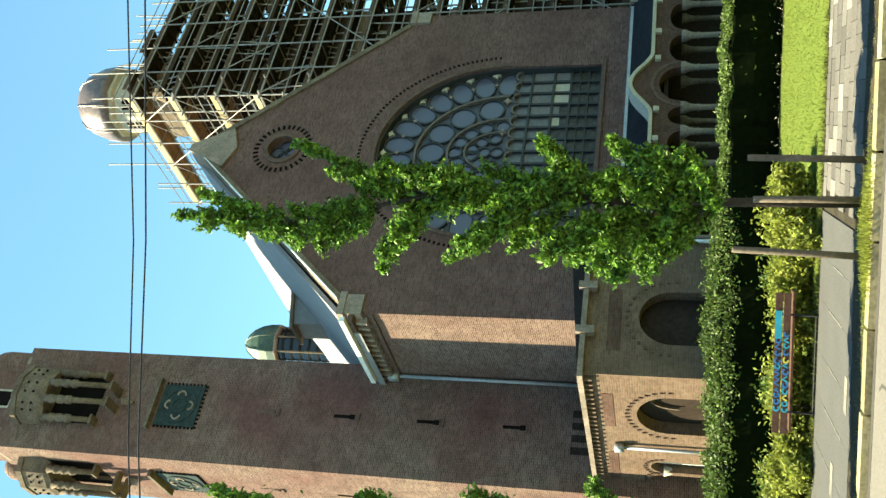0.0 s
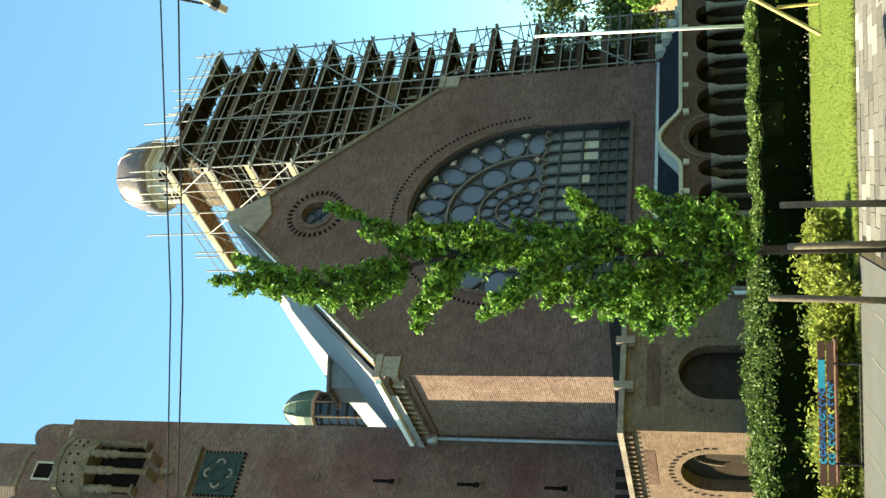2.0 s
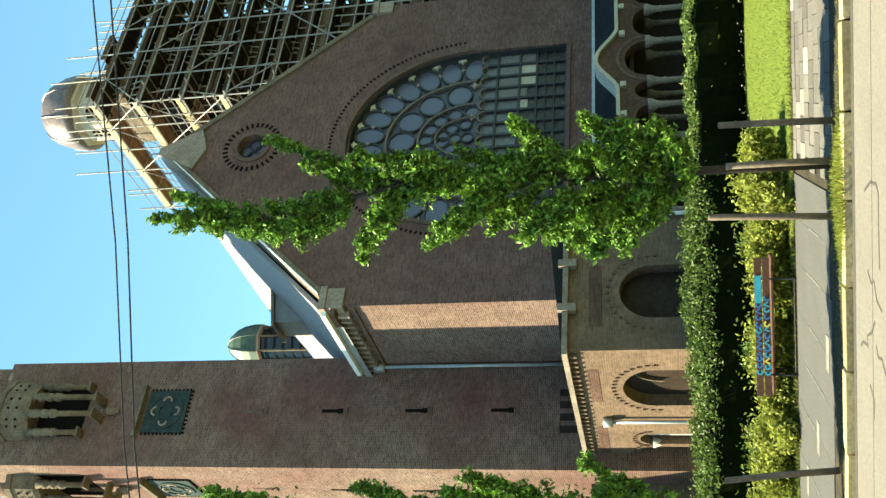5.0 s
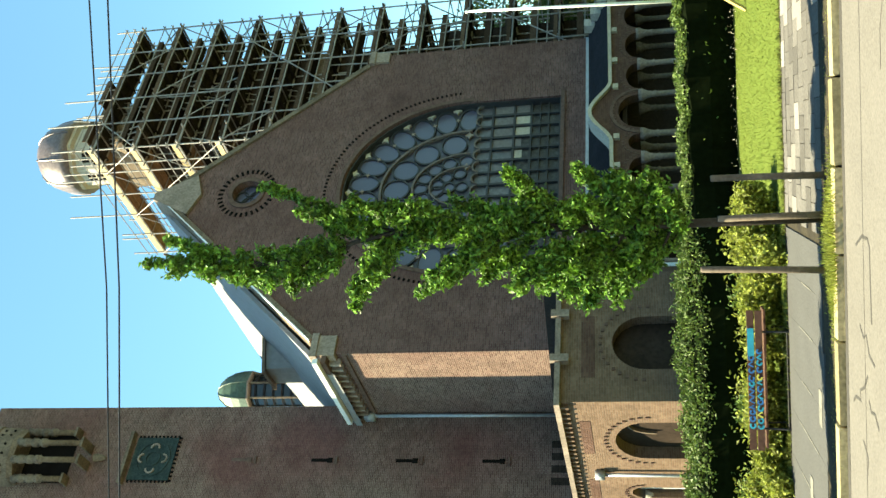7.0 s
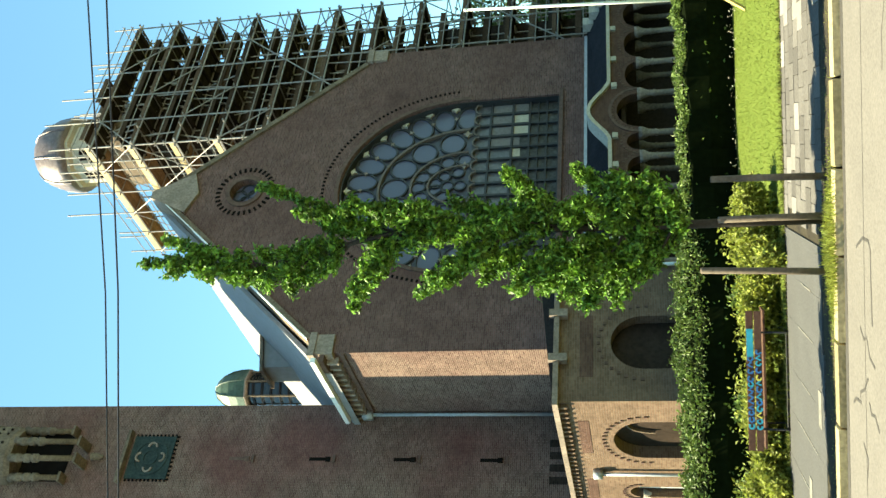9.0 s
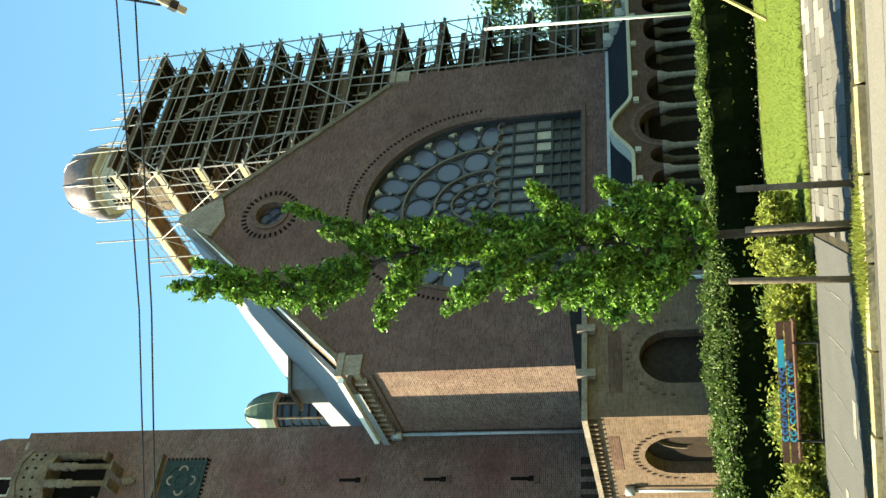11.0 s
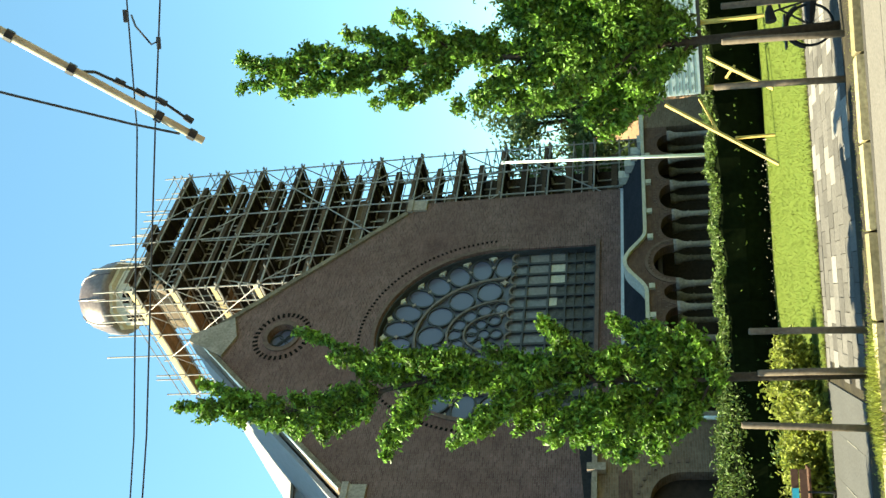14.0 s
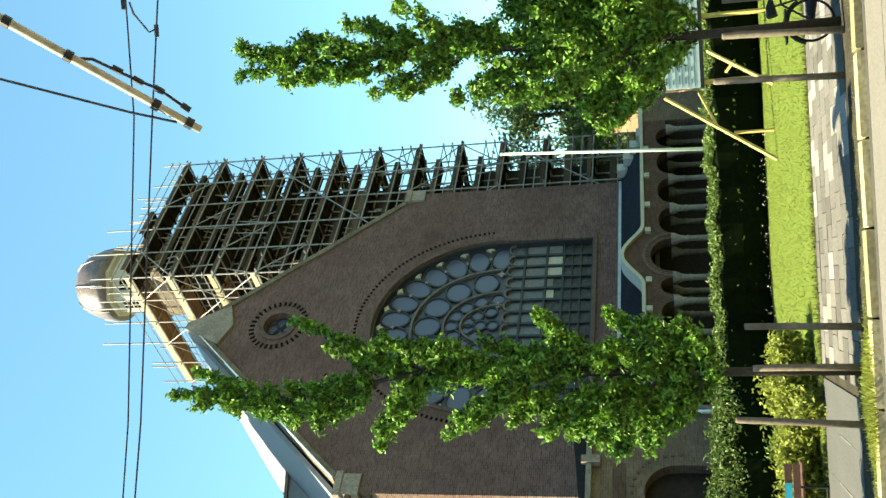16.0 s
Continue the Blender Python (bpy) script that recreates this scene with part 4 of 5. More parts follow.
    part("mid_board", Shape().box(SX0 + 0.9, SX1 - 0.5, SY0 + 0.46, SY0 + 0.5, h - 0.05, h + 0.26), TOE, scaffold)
    part("inner_deck", Shape().box(SX0 + 1.2, SX1 - 1.2, SY0 + 1.16, SY0 + 1.3, z, z + 0.05), PLANK_SHADED, scaffold)
    part("toe_board", Shape().box(SX0 + 0.02, SX0 + 0.05, SY0, SY1, z + 0.0, z + 0.34), PLANK, scaffold, "yellow plank, paler to paint in the sunlit side")
for i, z in enumerate(LIFTS[:-1]):
    for k in range(5):
        x0, x1 = SX0 + (SX1 - SX0) * k / 5, SX0 + (SX1 - SX0) * (k + 1) / 5
        y0, y1 = SY0 + (SY1 - SY0) * k / 5, SY0 + (SY1 - SY0) * (k + 1) / 5
        if (i + k) % 2:
            x0, x1, y0, y1 = x1, x0, y1, y0
        if (i + k) % 3 == 0:
            tube_part("brace", (x0, SY0 - 0.06, z - LIFT), (x1, SY0 - 0.06, z), 0.035)
        tube_part("brace", (SX0 - 0.06, y0, z - LIFT), (SX0 - 0.06, y1, z), 0.026)
        if k % 2 == 0:
            tube_part("brace", (SX1 + 0.06, y0, z - LIFT), (SX1 + 0.06, y1, z), 0.035)
lad = Shape()
for z in LIFTS[:-1]:
    for dx in (0, 0.4):
        lad.tube([(17.2 + dx, SY0 + 0.9, z - LIFT), (17.9 + dx, SY0 + 0.9, z + 0.3)], 0.03, 5)
part("ladder", lad, STEEL, scaffold)

# ---------- kerb, trees and their stakes ----------
kerb = thing("kerb", st(6, -17.15), "row of pale worn concrete kerb stones", "kerb", kind="structure")
ks = Shape().plate([(-0.6, -0.13), (0.6, -0.13), (0.61, 0.0), (0.595, 0.02), (-0.595, 0.02), (-0.61, 0.0)], [], -0.05, 0.22).mesh("kerb_stone", KERB)
for i in range(-12, 28):
    ob = new("kerb_stone", ks)
    ob.matrix_basis = STREET @ pose(i * 1.25 + 0.2, -17.15 + rs.uniform(-0.012, 0.012), rs.uniform(-0.012, 0.012), rs.uniform(-1, 1), rs.uniform(-0.6, 0.6), rs.uniform(-0.5, 0.5))
    ob.parent, ob.matrix_parent_inverse = kerb, Matrix.Translation(-kerb.location)

EYE_R = Vector((0.8, -0.6, 0))
EYE_F = Vector((0.6, 0.8, 0))


def tree(name, base, trunk, limbs, mat, n, size, seed, label, radius=0.09, group=""):
    """trunk: (across, up) points; limbs: start height, end (across, up), length of its leafy shoots."""
    g = np.random.default_rng(seed)
    b = Vector((*base, 0))
    t = thing(name, b, label, "tree", group)
    pos = lambda a, d, z: b + EYE_R * a + EYE_F * d + Vector((0, 0, z))
    height = trunk[-1][1]
    line = [pos(a, 0, z) for a, z in trunk]
    part("trunk", Shape().tube(line, [radius * (1 - 0.85 * z / height) + 0.008 for a, z in trunk], 8), BARK, t, "", True)
    pts, twigs = [], Shape()
    zs, av = [z for a, z in trunk], [a for a, z in trunk]
    reach = [math.hypot(a1 - np.interp(z0, zs, av), z1 - z0) for z0, (a1, z1), k in limbs]
    total = sum(r * (0.1 + k) for r, (z0, e, k) in zip(reach, limbs))
    for r, (z0, (a1, z1), k) in zip(reach, limbs):
        a0 = float(np.interp(z0, zs, av))
        d1 = g.uniform(-0.75, 0.75) * max(0.35, abs(a1 - a0))
        bend = [pos(a0 + (a1 - a0) * f ** 0.85, d1 * f, z0 + (z1 - z0) * f ** 1.2) for f in (0, 0.25, 0.5, 0.75, 1)]
        limb = Shape().tube(bend, [0.028, 0.023, 0.017, 0.011, 0.004], 5)
        part("limb", limb, BARK, t)
        m = n * r * (0.1 + k) / total
        shoots = max(5, int(r / 0.055))
        per = max(6, int(m / shoots))
        # leafy shoots leave the limb all along it, shorter towards its tip
        for f in g.uniform(0.22, 1.0, shoots):
            q = min(f, 0.999) * 4
            i = int(q)
            p, ahead = bend[i].lerp(bend[i + 1], q - i), (bend[i + 1] - bend[i]).normalized()
            side = Vector(g.normal(size=3))
            side = (side - ahead * side.dot(ahead)).normalized()
            e = p + (ahead * g.uniform(0.3, 0.9) + side * g.uniform(0.5, 1.0) + Vector((0, 0, 0.25))) * k * g.uniform(0.8, 2.2) * (1.15 - 0.5 * f)
            along_f = g.uniform(0.1, 1.05, per)[:, None]
            pts.append(np.array(p) * (1 - along_f) + np.array(e) * along_f + g.normal(size=(per, 3)) * (0.035 + 0.12 * k))
            if g.random() < 0.35:
                twigs.tube([p, e], [0.006, 0.002], 4)
    part("twig", twigs, BARK, t)["kind"] = "stuff"
    pts = np.concatenate(pts)
    ob = new("crown", leaf_mesh("crown", pts, g.uniform(size * 0.65, size * 1.35, len(pts)), mat, g, 0.25))
    ob.parent, ob.matrix_parent_inverse = t, Matrix.Translation(-b)
    return t


tree("street_tree", (-7.6, -15.4), [(0, 0), (0.0, 2), (0.02, 4), (0.08, 5.5), (0.1, 6.5), (-0.05, 7.3), (-0.3, 8.3), (-0.38, 9.2), (-0.3, 10.1), (-0.12, 10.8)],
     [(9.6, (-0.26, 11.0), 0.08), (9.6, (0.1, 10.72), 0.08), (9.4, (-0.42, 10.65), 0.08), (9.0, (-0.5, 9.9), 0.1), (9.0, (-0.12, 10.15), 0.1), (8.4, (-0.58, 9.5), 0.11), (8.0, (-0.68, 8.95), 0.12), (7.7, (-0.74, 8.45), 0.12),
      (7.8, (-0.22, 8.9), 0.12), (7.4, (-0.15, 8.25), 0.13), (7.4, (-0.55, 8.15), 0.13), (7.0, (1.02, 9.02), 0.04), (7.0, (0.5, 8.25), 0.045), (6.6, (0.28, 7.85), 0.12),
      (6.6, (-1.15, 7.68), 0.09), (6.8, (-0.88, 7.42), 0.1), (6.5, (-0.55, 7.1), 0.12), (6.0, (0.55, 7.4), 0.12), (5.8, (0.48, 6.85), 0.14), (6.0, (-0.15, 7.0), 0.15), (5.4, (0.46, 6.25), 0.14),
      (5.2, (-0.95, 6.28), 0.07), (5.0, (-0.68, 5.95), 0.12), (4.8, (-0.74, 5.75), 0.13), (4.6, (0.5, 5.65), 0.14), (5.2, (0.0, 6.3), 0.17), (3.9, (0.9, 4.68), 0.09), (3.4, (0.55, 4.45), 0.15),
      (4.2, (-0.6, 5.15), 0.17), (3.6, (-0.88, 4.68), 0.17), (3.2, (-0.92, 4.28), 0.17), (2.9, (-0.98, 3.88), 0.17), (2.5, (-1.12, 3.58), 0.16), (2.2, (-1.02, 3.1), 0.16), (2.1, (-0.74, 2.78), 0.15), (2.0, (-0.38, 2.5), 0.15),
      (2.8, (1.0, 3.72), 0.1), (2.4, (0.84, 3.12), 0.14), (2.1, (0.74, 2.6), 0.14), (2.0, (0.3, 2.4), 0.16), (2.6, (0.4, 3.6), 0.18), (3.2, (0.3, 4.2), 0.18), (3.8, (0.2, 4.9), 0.18), (4.4, (0.1, 5.4), 0.18),
      (2.4, (-0.5, 3.4), 0.19), (3.0, (-0.5, 4.2), 0.19), (2.3, (0.1, 3.0), 0.18), (1.9, (0.0, 2.25), 0.13)],
     LEAF, 66000, 0.049, 11, "slender young street tree with bright green leaves, tied to three stakes", 0.07, group="street trees")
tree("street_tree", (-3.5, -18.7), [(0, 0), (0.0, 1.6), (0.05, 4), (0.12, 6), (0.22, 8), (0.3, 9.7)],
     [(8.6, (0.52, 9.9), 0.09), (8.6, (0.05, 10.0), 0.09), (8.2, (0.3, 9.7), 0.11), (8.0, (-0.08, 9.25), 0.1), (7.6, (0.72, 8.9), 0.1), (7.4, (0.4, 8.8), 0.13), (7.3, (-0.12, 8.6), 0.12), (6.6, (1.06, 8.15), 0.09), (6.4, (0.78, 7.55), 0.13),
      (6.6, (0.3, 8.1), 0.15), (6.7, (-0.22, 8.05), 0.12), (6.0, (-0.58, 7.32), 0.1), (5.8, (-0.56, 6.92), 0.1), (6.0, (0.86, 6.85), 0.13), (5.6, (0.3, 7.2), 0.17), (5.2, (0.6, 6.4), 0.15), (5.0, (0.62, 5.95), 0.15), (5.0, (0.1, 6.6), 0.15),
      (4.9, (-0.6, 6.05), 0.1), (4.6, (-0.65, 5.62), 0.12), (4.2, (-0.74, 5.25), 0.14), (4.0, (0.3, 5.6), 0.19), (4.0, (1.3, 5.3), 0.22), (3.6, (1.55, 4.85), 0.25), (3.4, (0.9, 5.0), 0.26), (3.2, (-0.3, 5.0), 0.22), (3.0, (-1.0, 4.55), 0.18),
      (2.6, (1.85, 4.0), 0.27), (2.6, (1.2, 4.2), 0.28), (2.4, (-1.2, 3.6), 0.17), (2.4, (-0.85, 4.0), 0.22), (2.2, (-0.75, 3.1), 0.17), (2.4, (1.85, 3.4), 0.24), (2.4, (0.9, 3.5), 0.26), (2.4, (0.3, 3.6), 0.26), (2.6, (1.4, 3.2), 0.22), (3.0, (0.2, 4.4), 0.28),
      (2.0, (-0.2, 2.6), 0.15), (2.0, (0.5, 2.5), 0.18), (2.3, (0.1, 3.1), 0.28), (2.6, (-0.1, 3.5), 0.28), (2.2, (0.4, 2.9), 0.24), (3.4, (0.1, 4.6), 0.28)],
     LEAF, 70000, 0.049, 12, "street tree with dense green leaves beside a notice board", 0.08, group="street trees")
tree("street_tree", (-11.9, -11.8), [(0, 0), (0.0, 2), (-0.05, 5), (-0.15, 8), (-0.15, 10.6)],
     [(8.5, (0.32, 10.6), 0.13), (8, (-0.08, 10.2), 0.16), (7, (-0.18, 9.4), 0.19), (6, (-0.28, 8.2), 0.22), (5.6, (0.47, 7.9), 0.12), (4.2, (0.80, 5.8), 0.13), (4.4, (0.47, 6.3), 0.15), (4.0, (-0.28, 6.6), 0.24),
      (3.4, (0.62, 5.2), 0.17), (3.0, (-0.08, 5.0), 0.24), (2.6, (0.84, 3.95), 0.14), (2.4, (0.52, 3.6), 0.2), (2.2, (-0.18, 3.8), 0.24), (2.0, (0.22, 2.9), 0.22), (2.0, (-0.58, 3.0), 0.24), (5.0, (-0.78, 7.0), 0.24)],
     LEAF, 40000, 0.049, 13, "slender street tree with loose green crown", 0.07, group="street trees")


def stake(a, b, h0, lab="weathered grey-brown wooden tree stake"):
    """A round stake from its foot to its head."""
    a, b = Vector(a), Vector(b)
    s = Shape().tube([a - Vector((0, 0, 0.1)), a.lerp(b, 0.5) + Vector((0.008, 0, 0)), b - (b - a) * 0.015, b], [0.056, 0.052, 0.05, 0.042], 9)
    solo("tree_stake", s, STAKE, lab, "stake", "tree stakes", smooth=True)


stake((-7.1, -15.78, 0), (-7.06, -15.8, 1.64), 0)
stake((-7.63, -15.38 - 0.12, 0), (-7.62, -15.38 - 0.12, 1.56), 0)
stake((-8.24, -14.93, 0), (-8.17, -14.97, 1.84), 0)
stake((-4.2, -18.2, 0), (-4.15, -18.25, 1.9), 0)
stake((-3.85, -18.78, 0), (-3.75, -18.8, 1.75), 0)
stake((-3.05, -18.97, 0), (-2.95, -18.95, 1.7), 0)
stake((-11.1, -12.16, 0), (-11.25, -12.05, 1.72), 0)

# ---------- hedge ----------
hedge = thing("hedge", st(6, -3.5), "long clipped hedge, sunlit on top and dark in front", "hedge")
HU0, HU1 = -16.0, 30.0


def hedge_line(u):
    """Front line, back line, height at the front and at the back of the hedge."""
    k = 0.07 * np.sin(u * 2.1) + 0.06 * np.sin(u * 5.3 + 1)
    f = 1.0 / (1.0 + np.exp((u - 4.2) * 3.0))
    h = 0.05 * np.sin(u * 3.3) + 0.04 * np.sin(u * 7.9)
    bulge = 0.16 * np.exp(-((u - 0.8) / 1.6) ** 2)
    return -4.3 - 2.2 * f + k, -3.0 - 2.25 * f, 1.38 - 0.04 * f + h, 1.46 + 0.2 * f + h + bulge


# core of the hedge, coloured as its own shade
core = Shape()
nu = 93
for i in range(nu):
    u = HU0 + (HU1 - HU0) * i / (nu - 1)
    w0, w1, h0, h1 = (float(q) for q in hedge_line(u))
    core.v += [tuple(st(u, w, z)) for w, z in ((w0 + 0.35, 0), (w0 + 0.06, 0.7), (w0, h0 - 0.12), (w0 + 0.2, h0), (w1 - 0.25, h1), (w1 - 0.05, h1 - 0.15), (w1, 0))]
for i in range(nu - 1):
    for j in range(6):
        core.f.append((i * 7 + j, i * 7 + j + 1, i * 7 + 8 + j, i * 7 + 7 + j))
part("shade_core", core, HEDGE_CORE, hedge)


def hedge_points(n, g, top):
    u = g.uniform(HU0, HU1, n)
    w0, w1, h0, h1 = hedge_line(u)
    f = g.uniform(0, 1, n)
    if top:
        w = w0 + f * (w1 - w0)
        z = h0 + (h1 - h0) * f + 0.02 + np.abs(g.normal(0, 0.05, n)) - np.where(f < 0.12, 0.08, 0)
        wild = u < 4.2
        z = z + np.where(wild, np.abs(g.normal(0, 0.07, n)) - 0.3 * g.uniform(0, 1, n) * (f < 0.25), 0)
        w = w - np.where(wild & (f < 0.3), np.abs(g.normal(0.02, 0.08, n)), 0)
    else:
        z = f * (h0 - 0.02)
        w = w0 + 0.33 - 0.33 * np.clip(f * 1.6, 0, 1) - np.abs(g.normal(0, 0.03, n))
    return np.stack([US.x * u + WS.x * w, US.y * u + WS.y * w, z], 1)


g = np.random.default_rng(21)
# front left almost bare, the black core shows there as shade
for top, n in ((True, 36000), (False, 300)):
    p = hedge_points(n, g, top)
    ob = new("foliage", leaf_mesh("foliage", p, g.uniform(0.035, 0.075, n), LEAF_HEDGE, g, 0.5 if top else 0.1))
    ob.parent, ob.matrix_parent_inverse = hedge, Matrix.Translation(-hedge.location)

g = np.random.default_rng(23)
u, w = g.uniform(4.8, 10.5, 130), g.normal(-4.75, 0.06, 130)
p = np.stack([US.x * u + WS.x * w, US.y * u + WS.y * w, 0.02 + np.abs(g.normal(0, 0.1, 130))], 1)
ob = new("dry_stalk_litter", leaf_mesh("dry_stalk_litter", p, g.uniform(0.015, 0.035, 130), STONE_PALE, g, 0.3))
ob["kind"] = "stuff"
ob.parent, ob.matrix_parent_inverse = hedge, Matrix.Translation(-hedge.location)

# ---------- shrubs round the bench ----------
def shrub(u, w, r, h, seed, mat=LEAF_YELLOW, lab="low yellow-green shrub behind the footway", n=2600):
    g = np.random.default_rng(seed)
    b = st(u, w)
    t = thing("shrub", b, lab, "shrub", "shrubs")
    stems, pts = Shape(), []
    for i in range(9):
        a, q = g.uniform(0, 2 * math.pi), g.uniform(0.15, 1.0)
        e = b + Vector((math.cos(a) * r * q, math.sin(a) * r * q, h * g.uniform(0.7, 1.08) * (1 - 0.3 * q * q)))
        mid = b.lerp(e, 0.5) + Vector((0, 0, 0.12 * h))
        stems.tube([b, mid, e], [0.014, 0.01, 0.004], 4)
        for f in g.uniform(0.2, 1.02, 18):
            c = np.array(b.lerp(mid, f * 2) if f < 0.5 else mid.lerp(e, min(1, f * 2 - 1)))
            pts.append(c + g.normal(size=(n // 162, 3)) * (0.14 * r + 0.06))
    pts = np.concatenate(pts)
    pts[:, 2] = np.abs(pts[:, 2])
    part("stem", stems, BARK, t)
    ob = new("foliage", leaf_mesh("foliage", pts, g.uniform(0.035, 0.075, len(pts)), mat, g, 0.6))
    ob.parent, ob.matrix_parent_inverse = t, Matrix.Translation(-b)


for i, (u, w, r, h) in enumerate(((3.5, -11.4, 0.55, 0.85), (4.2, -11.3, 0.55, 0.95), (4.9, -11.1, 0.5, 0.75), (2.8, -11.3, 0.55, 0.75), (2.0, -11.4, 0.55, 0.7), (1.2, -11.4, 0.55, 0.75), (0.4, -11.4, 0.5, 0.7),
                                 (-0.3, -11.7, 0.55, 0.6), (-1.0, -11.6, 0.55, 0.7), (-1.8, -11.6, 0.6, 0.7), (-2.7, -11.5, 0.6, 0.75), (3.9, -12.1, 0.4, 0.4), (-0.6, -12.2, 0.4, 0.35), (1.0, -11.75, 0.4, 0.42), (2.3, -11.75, 0.4, 0.42))):
    shrub(u, w, r, h, 100 + i)
for i, (u, w, r, h) in enumerate(((2.4, -7.6, 0.7, 0.4), (-0.2, -7.8, 0.7, 0.45), (-2.8, -7.9, 0.8, 0.45))):
    shrub(u, w, r, h, 140 + i, LEAF_HEDGE, "dark green shrub in front of the hedge", 1200)

# ---------- bench ----------
def bench():
    t = thing("bench", st(1.54, -12.7), "brown slatted wooden park bench with blue spray paint, iron legs", "bench")
    L = 1.4
    m = STREET @ Matrix.Translation((1.54, -12.65, 0))
    for y, z in ((0.42, 0.43), (0.56, 0.43), (0.7, 0.43)):
        part("seat_slat", Shape().box(-L, L, y - 0.062, y + 0.062, z - 0.02, z + 0.02, m), BENCH_WOOD, t)
    back = []
    for y, z in ((0.25, 0.56), (0.29, 0.71)):
        back.append(part("back_slat", Shape().box(-L, L, y - 0.02, y + 0.02, z - 0.065, z + 0.065, m), BENCH_WOOD, t))
    for u in (-0.97, 0.97):
        leg = Shape()
        for pts in ([(u, 0.72, 0), (u, 0.7, 0.41)], [(u, 0.74, 0.4), (u, 0.26, 0.4)], [(u, 0.24, 0), (u, 0.29, 0.42), (u, 0.335, 0.78)], [(u, 0.2, 0.02), (u, 0.74, 0.02)]):
            leg.tube([m @ Vector(p) for p in pts], 0.022, 6)
        part("leg", leg, IRON, t, "black iron leg")
    part("stretcher", Shape().tube([m @ Vector((-0.97, 0.25, 0.03)), m @ Vector((0.97, 0.25, 0.03))], 0.016, 6), IRON, t)
    # sprayed marks: one cyan patch and rows of loops
    part("spray_patch", Shape().box(0.5, 1.05, 0.26, 0.267, 0.65, 0.77, m), SPRAY_CYAN, back[1])
    g = random.Random(5)
    for row, (y, z, par) in enumerate(((0.264, 0.71, back[1]), (0.224, 0.56, back[0]))):
        x = -0.95
        while x < (0.45 if row == 0 else 0.62):
            w = g.uniform(0.07, 0.12)
            k = g.choice((0, 1, 2))
            path = ellipse(x + w / 2, z, w / 2, 0.045, 0.4 * k, 0.4 * k + g.uniform(4, 6), 12, False) if k else [(x, z - 0.045), (x + w * 0.5, z + 0.05), (x + w, z - 0.03)]
            s = Shape().ring(path, 0.034, y - 0.003, y + 0.003, closed=False)
            s.v = [tuple(m @ Vector(p)) for p in s.v]
            part("spray_mark", s, SPRAY_YELLOW if g.random() < 0.12 else g.choice((SPRAY_BLUE, SPRAY_BLUE, SPRAY_CYAN)), par)
            x += w + g.uniform(0.01, 0.05)


bench()

# ---------- flagpole and notice board ----------
pole = thing("flagpole", (9.45, -6, 0), "tall slim white flagpole behind the hedge", "flagpole")
part("shaft", Shape().tube([(9.4, -6, 0), (9.98, -6, 8.45)], [0.065, 0.045], 10), WHITE, pole, "", True)
part("finial", Shape().lathe((9.98, -6, 8.44), [(0.04, 0), (0.07, 0.05), (0.06, 0.11), (0.01, 0.14)], 10), WHITE, pole)

nb = thing("notice_board", (5.2, -12.9, 0), "pale blue-grey site notice board on yellow timber posts and braces", "notice board")
BM = Matrix.Translation((4.32, -12.2, 0)) @ Matrix(((US.x, WS.x, 0, 0), (US.y, WS.y, 0, 0), (0, 0, 1, 0), (0, 0, 0, 1)))
for a, b in ((0.0, 1.32), (1.42, 3.4)):
    pn = part("panel", Shape().box(a, b, -0.03, 0.0, 1.7, 3.2, BM), BOARD, nb)
    for j, z in enumerate((1.84, 2.0, 2.16, 2.32, 2.5, 2.68, 2.9)):
        part("line", Shape().box(a + 0.03, b - 0.03, -0.036, -0.031, z - 0.012, z + 0.006, BM), BAR_GREY, pn)
        for x in (0.12, 0.45, 0.85):
            part("text_bar", Shape().box(a + x, a + x + 0.12 + 0.05 * (j % 3), -0.036, -0.031, z + 0.05, z + 0.085, BM), BAR_GREY, pn)
part("rail", Shape().box(-0.02, 3.4, -0.05, 0.05, 1.6, 1.7, BM), IRON, nb, "dark lower rail")


def beam(a, b, name="brace", w=0.05):
    s = Shape().tube([Vector(a), Vector(b)], w, 4)
    part(name, s, TIMBER, nb)


for u in (0.15, 1.9, 3.2):
    p = BM @ Vector((u, 0.06, 0))
    beam(p, p + Vector((0, 0, 3.1)), "post", 0.065)
    if u < 1:
        beam(BM @ Vector((0.95, -0.02, 1.5)), BM @ Vector((-0.25, -0.95, 0.0)))
        beam(BM @ Vector((0.35, 0.0, 1.05)), BM @ Vector((0.55, -0.4, 0.85)), w=0.035)
beam((4.25, -12.0, 2.62), (2.02, -11.5, 0.0))
beam((4.3, -12.05, 1.75), (3.2, -11.75, 1.35), w=0.035)
beam((2.95, -11.7, 0.95), (2.95, -11.7, 0.0), w=0.04)

# ---------- overhead line ----------
line = thing("overhead_wires", (-13, -22.5, 6), "two thin dark overhead tram wires", "wire")
part("contact_wire", Shape().tube([(-8.6, -29.6, 5.3), (-11.43, -24.74, 5.74), (-12.05, -23.84, 5.96), (-13.5, -22.45, 6.1), (-14.66, -21.75, 6.07), (-24, -14, 6.0)], 0.006, 6), WIRE, line)
part("upper_wire", Shape().tube([(-8.9, -29.5, 5.7), (-11.5, -24.82, 5.95), (-12.1, -23.89, 6.05), (-13.52, -22.48, 6.17), (-14.66, -21.8, 6.12), (-24, -14, 6.1)], 0.0055, 6), WIRE, line)
part("spacer", Shape().tube([(-11.585, -24.441, 6.038), (-11.705, -24.421, 5.968), (-11.785, -24.321, 5.868), (-11.685, -24.291, 5.858)], 0.007, 6), WIRE, line)
